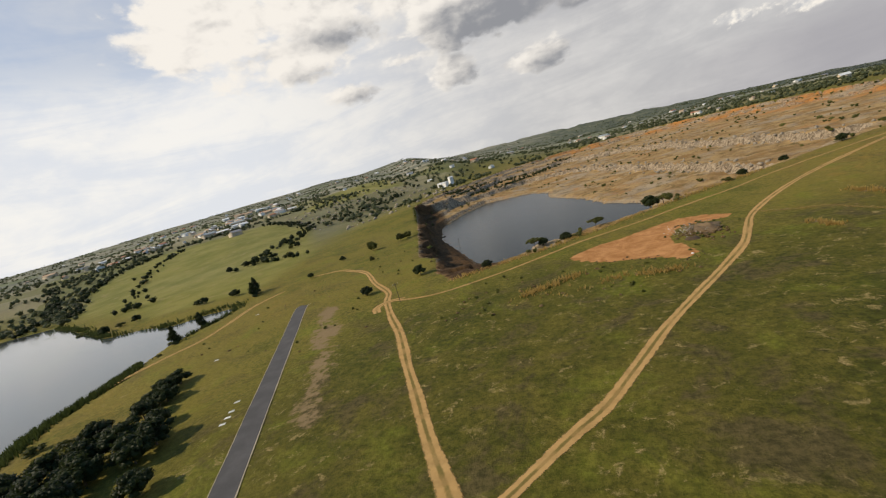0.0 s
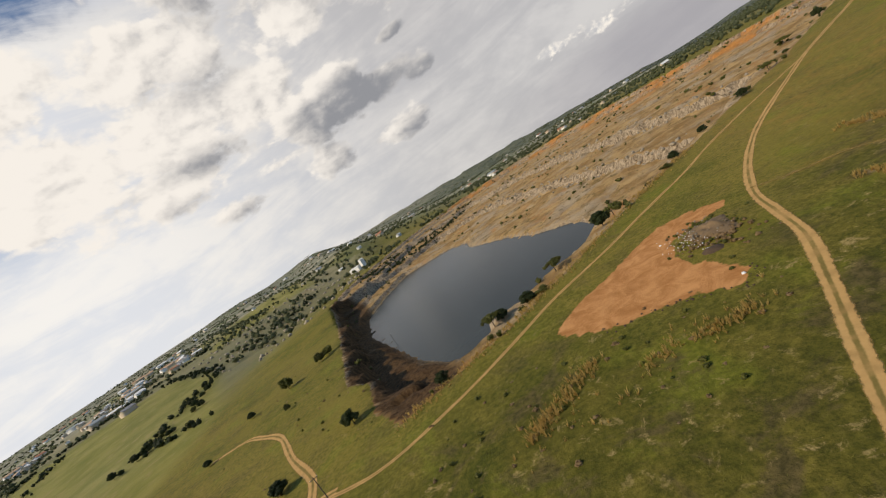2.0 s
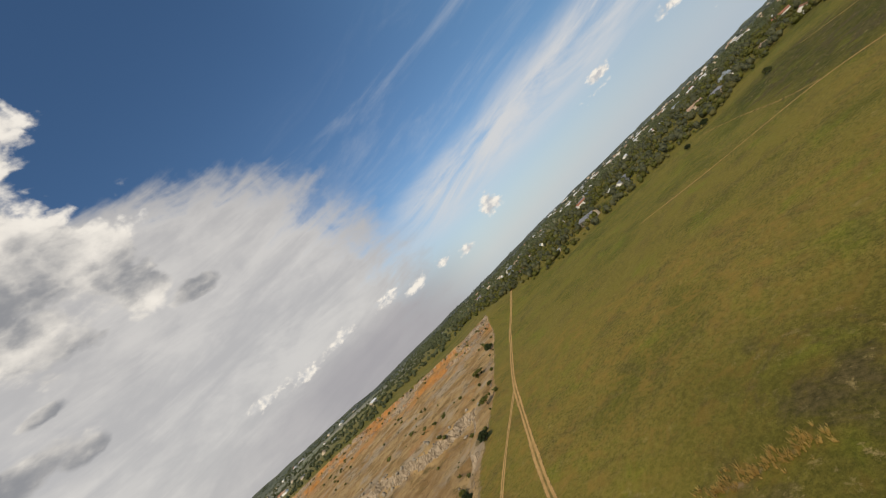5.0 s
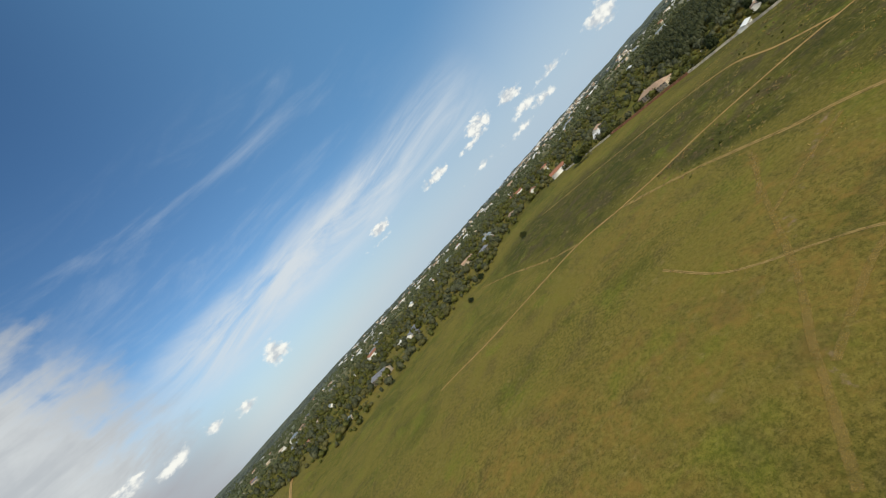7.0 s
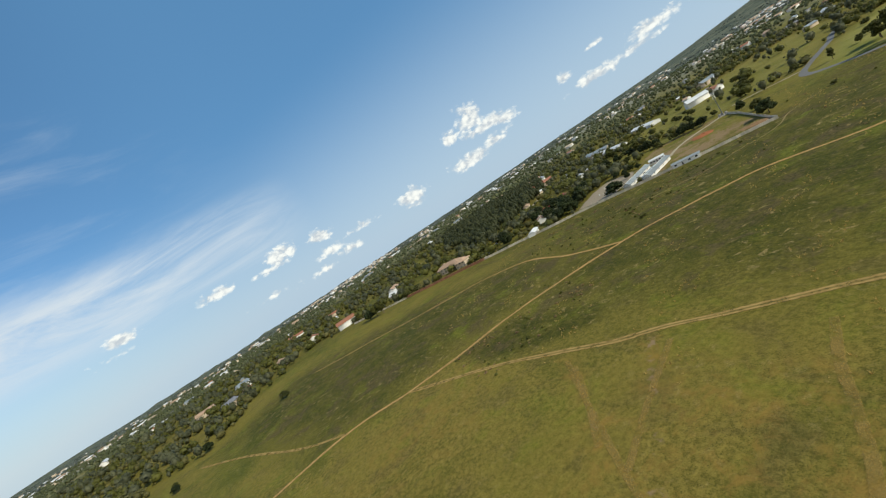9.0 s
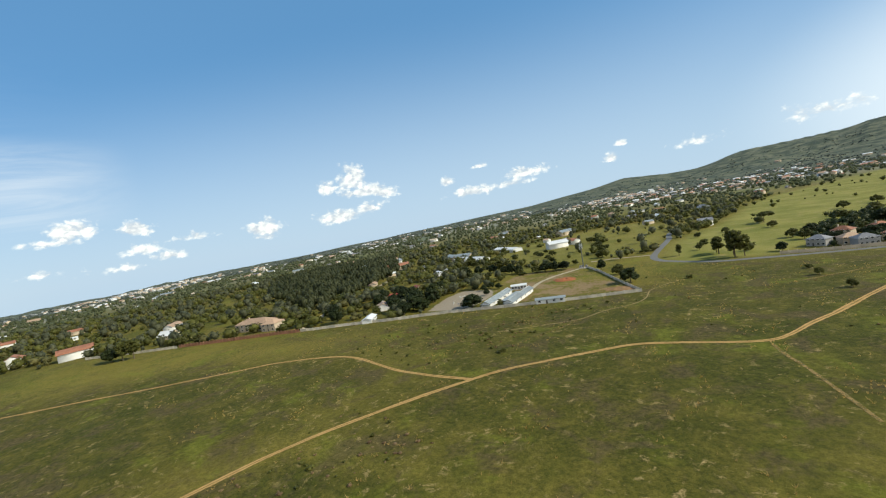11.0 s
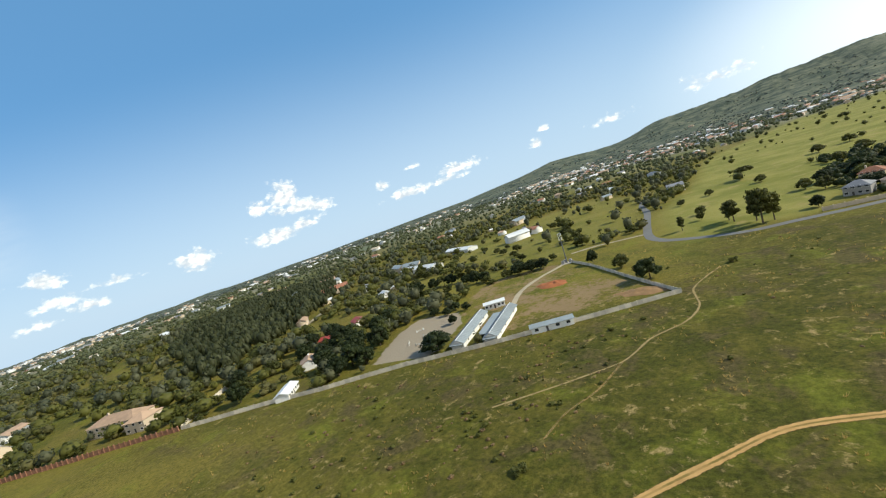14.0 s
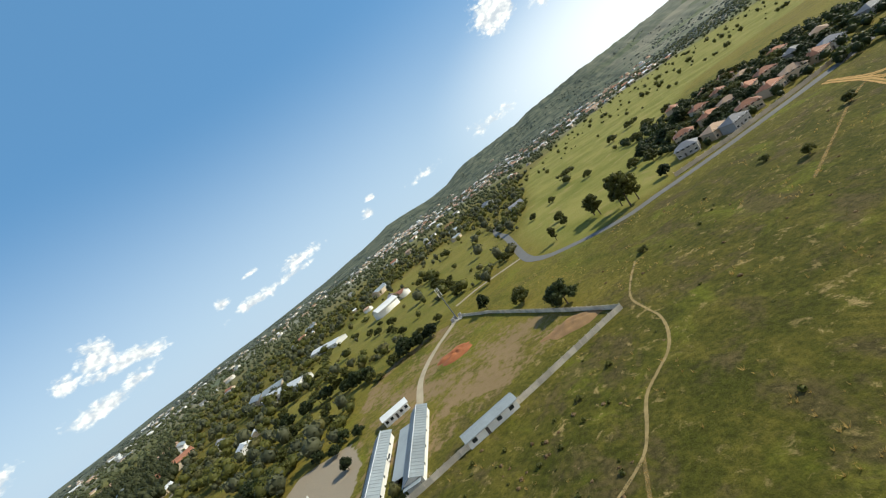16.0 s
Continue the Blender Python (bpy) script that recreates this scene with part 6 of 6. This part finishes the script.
keep = (near < 150) & (wobble(veld[:, 0], veld[:, 1], 18, 10) > 0.25) & ~inside(veld[:, 0], veld[:, 1], PATCH) & ~inside(veld[:, 0], veld[:, 1], PIT) & ~inside(veld[:, 0], veld[:, 1], EAST)
for track in TRACKS:
    keep &= away(veld[:, 0], veld[:, 1], track) > 4
veld = veld[keep]
blades("grass_tufts", veld, rng.uniform(0.12, 0.30, len(veld)), TUFT, "scattered olive and straw veld tufts", 41, 6, 1.0, 0.14)
tussock = np.stack([rng.uniform(180, 450, 9000), rng.uniform(-210, 90, 9000)], 1)
tussock = tussock[(wobble(tussock[:, 0], tussock[:, 1], 24, 17) > 0.35) & ~inside(tussock[:, 0], tussock[:, 1], EAST) & (np.min([away(tussock[:, 0], tussock[:, 1], t) for t in TRACKS], 0) > 3)]
blades("dry_tussocks", tussock, rng.uniform(0.3, 0.8, len(tussock)), STRAW, "pale straw tussocks in rough veld", 44, 9, 0.8, 0.10)
p = np.concatenate([along_line([(-30, 133), (-27, 136), (-24, 138)], 110, 1.3, 1), along_line([(-22, 139), (-18, 143), (-13, 146)], 130, 1.5, 9), along_line([(-4, 136), (3, 138)], 40, 1.3, 2), along_line([(7, 137), (13, 136), (18, 137)], 110, 1.5, 3), along_line([(-34, 128), (20, 141)], 60, 3.0, 10), along_line(PIT_NEAR[1:9], 900, 2.2, 4), along_line([(84, 193), (92, 173)], 200, 1.4, 5), along_line([(60, 162), (63, 151)], 80, 1.0, 6)])
blades("tall_dry_grass", p, rng.uniform(0.5, 1.3, len(p)), STRAW, "tall straw-yellow dry grass clumps", 42, 12, 0.5, 0.07)
p = np.concatenate([along_line([(-176, 32), (-184, 54), (-198, 76), (-204, 96), (-213, 120)], 1500, 2.5, 7), along_line([(-222, 150), (-223, 182), (-232, 203), (-255, 201), (-275, 188), (-345, 188), (-450, 226), (-560, 264)], 1300, 2.5, 8)])
blades("reeds", p, rng.uniform(1.2, 2.6, len(p)), REED, "green reeds along the lake shore", 43, 8, 0.3, 0.1)
bush = np.concatenate([np.stack([rng.uniform(285, 330, 130), rng.uniform(40, 105, 130)], 1), np.stack([rng.uniform(310, 350, 150), rng.uniform(-95, -20, 150)], 1), np.stack([rng.uniform(200, 320, 60), rng.uniform(-200, -60, 60)], 1), np.stack([rng.uniform(-60, 30, 90), rng.uniform(118, 160, 90)], 1), np.stack([rng.uniform(-190, -80, 130), rng.uniform(110, 330, 130)], 1), np.stack([rng.uniform(330, 420, 120), rng.uniform(-55, 5, 120)], 1)])
bush = bush[(np.min([away(bush[:, 0], bush[:, 1], t) for t in TRACKS], 0) > 4) & ~inside(bush[:, 0], bush[:, 1], PIT) & ~inside(bush[:, 0], bush[:, 1], EAST)]
mix_b = rng.random(len(bush)) < 0.62
crowd("low_scrub", bush[mix_b], rng.uniform(0.5, 1.5, int(mix_b.sum())), DEAD, "low brown scrub dotted over the veld", 29, 26, 0.17, 0.6)
bush = bush[~mix_b]
crowd("low_bushes", bush, rng.uniform(0.6, 1.7, len(bush)), LEAF, "low dark bushes dotted over the veld", 27, 20, 0.2, 0.8)

# ---- heaps and rubbish ----


def heap(name, x, y, rx, ry, tallness, mat, label, seed, rings=9, sides=22):
    """An uneven mound."""
    bm = bmesh.new()
    rows = []
    for i in range(rings):
        f = i / (rings - 1)
        row = []
        for k in range(sides):
            a = 2 * pi * k / sides
            j = 1 + 0.45 * noise.noise((cos(a) * 1.6 + seed, sin(a) * 1.6, seed))
            px, py = x + cos(a) * rx * (1 - f) * j, y + sin(a) * ry * (1 - f) * j
            up = tallness * f ** 0.8 * (1 + 1.1 * noise.noise((px * 0.45, py * 0.45, seed))) - 0.15
            row.append(bm.verts.new((px, py, h(px, py) + up)))
        rows.append(row)
    for r0, r1 in zip(rows, rows[1:]):
        for k in range(sides):
            bm.faces.new((r0[k], r0[(k + 1) % sides], r1[(k + 1) % sides], r1[k]))
    bmesh.ops.remove_doubles(bm, verts=bm.verts, dist=0.001)
    return tagged(part(name, bm, mat, smooth=True), label, "heap")


heap("spoil_mound", 374, -166, 10, 8, 1.7, REDSOIL, "low heap of brick-red spoil in a dry yard", 2.0)
heap("spoil_mound", 319, -138, 12, 5, 1.4, ORANGESOIL, "long heap of orange-brown spoil by the wall", 5.0)
heap("rubbish_mound", 33, 178, 7, 8, 1.7, BRUSH, "heap of brown brush and rubbish on red soil", 3.0)
heap("earth_mound", 27, 166, 3.2, 2.2, 1.0, SPOIL, "dark brown compost heap on red soil", 7.0)


def rocks(name, pts, sizes, mat, label, seed):
    r = np.random.default_rng(seed)
    V, F, n = [], [], 0
    for (x, y), s in zip(pts, sizes):
        v = ICO_V * s * r.uniform(0.55, 1.2, (len(ICO_V), 1)) * [1, r.uniform(0.6, 1.2), 0.7]
        V.append(v + [x, y, h(x, y) + s * 0.25])
        F.append(ICO_F + n)
        n += len(v)
    return tagged(new(name, add_arrays(name, np.concatenate(V), np.concatenate(F), [mat])), label, "stones", kind="stuff")


p = np.stack([rng.normal(30, 3.5, 60), rng.normal(180, 4.0, 60)], 1)
ro = rocks("rubble", p, rng.uniform(0.12, 0.45, 60), RUBBLE, "tipped grey building rubble", 51)
ro.location.z = 0.7
p = np.stack([rng.normal(26, 3.0, 90), rng.normal(178, 5.0, 90)], 1)
ro = rocks("litter", p, rng.uniform(0.07, 0.22, 90), LITTER, "white plastic litter on a rubbish heap", 52)
ro.location.z = 0.6
for x, y, s in ((26.5, 167.5, 0.6), (23.5, 148.6, 0.5), (22.0, 186, 0.4)):
    tagged(rocks("white_sack", np.array([[x, y]]), [s], LITTER, "white dumped plastic sack", 53), category="sack", kind="thing")
p = np.stack([rng.normal(34, 4.5, 60), rng.normal(178, 6, 60)], 1)
crowd("heap_scrub", p, rng.uniform(0.6, 1.6, 60), LEAF, "green weeds growing over the rubbish heap", 28, 24, 0.16, 0.8)
p = np.stack([rng.normal(31, 4.0, 170), rng.normal(174, 5.5, 170)], 1)
crowd("dead_brush", p, rng.uniform(0.5, 1.7, 170), DEAD, "dead brown branches tipped on red soil", 39, 30, 0.14, 0.7)
p = np.concatenate([along_line([(2, 154), (12, 151), (21, 144), (26, 149)], 40, 1.0, 21), along_line([(-5, 155), (2, 154)], 10, 0.8, 22)])
rocks("soil_clods", p, rng.uniform(0.12, 0.42, len(p)), SPOIL, "dark clods along the scraped soil edge", 54)
p = np.stack([rng.uniform(-640, -260, 240), rng.uniform(470, 1000, 240)], 1)
p = p[inside(p[:, 0], p[:, 1], STONES)]
rocks("stone_dumps", p, rng.uniform(1.5, 4.5, len(p)), RUBBLE, "grey stone dumps beyond the quarry", 55)
far_rim = np.concatenate([along_line(BENCH_HIGH[:7], 150, 6, 23), along_line(BENCH_LOW[:7], 150, 6, 24)])
rocks("quarry_boulders", far_rim, rng.uniform(0.6, 2.2, len(far_rim)), RUBBLE, "broken rock on the quarry benches", 56)
for x, y in ((-102, 69), (-103.3, 72), (-105, 75), (-108, 80), (-153, 113), (-184, 169)):
    slab = part("field_marker", boxed(-0.8, -0.5, -0.1, 0.8, 0.5, 0.08), PAINT_WHITE)
    slab.matrix_basis = pose(x, y, h(x, y), 0, 0, 30)
    tagged(slab, "small white painted slab in short grass", "marker", group="markers beside the runway")
for off, wide in ((3.1, 0.3), (-3.1, 0.2)):
    ribbon("edge_line", [(-152 + off * 0.857, 170 + off * 0.515), (-149 + off * 0.857, 162 + off * 0.515), (-112 + off * 0.857, 102 + off * 0.515), (-75.5 + off * 0.857, 43.5 + off * 0.515), (-50 + off * 0.857, 3 + off * 0.515)], wide, PALE_EARTH, "pale earth line along the runway edge", "trim", lift=0.09, vary=0.3, cols=3)
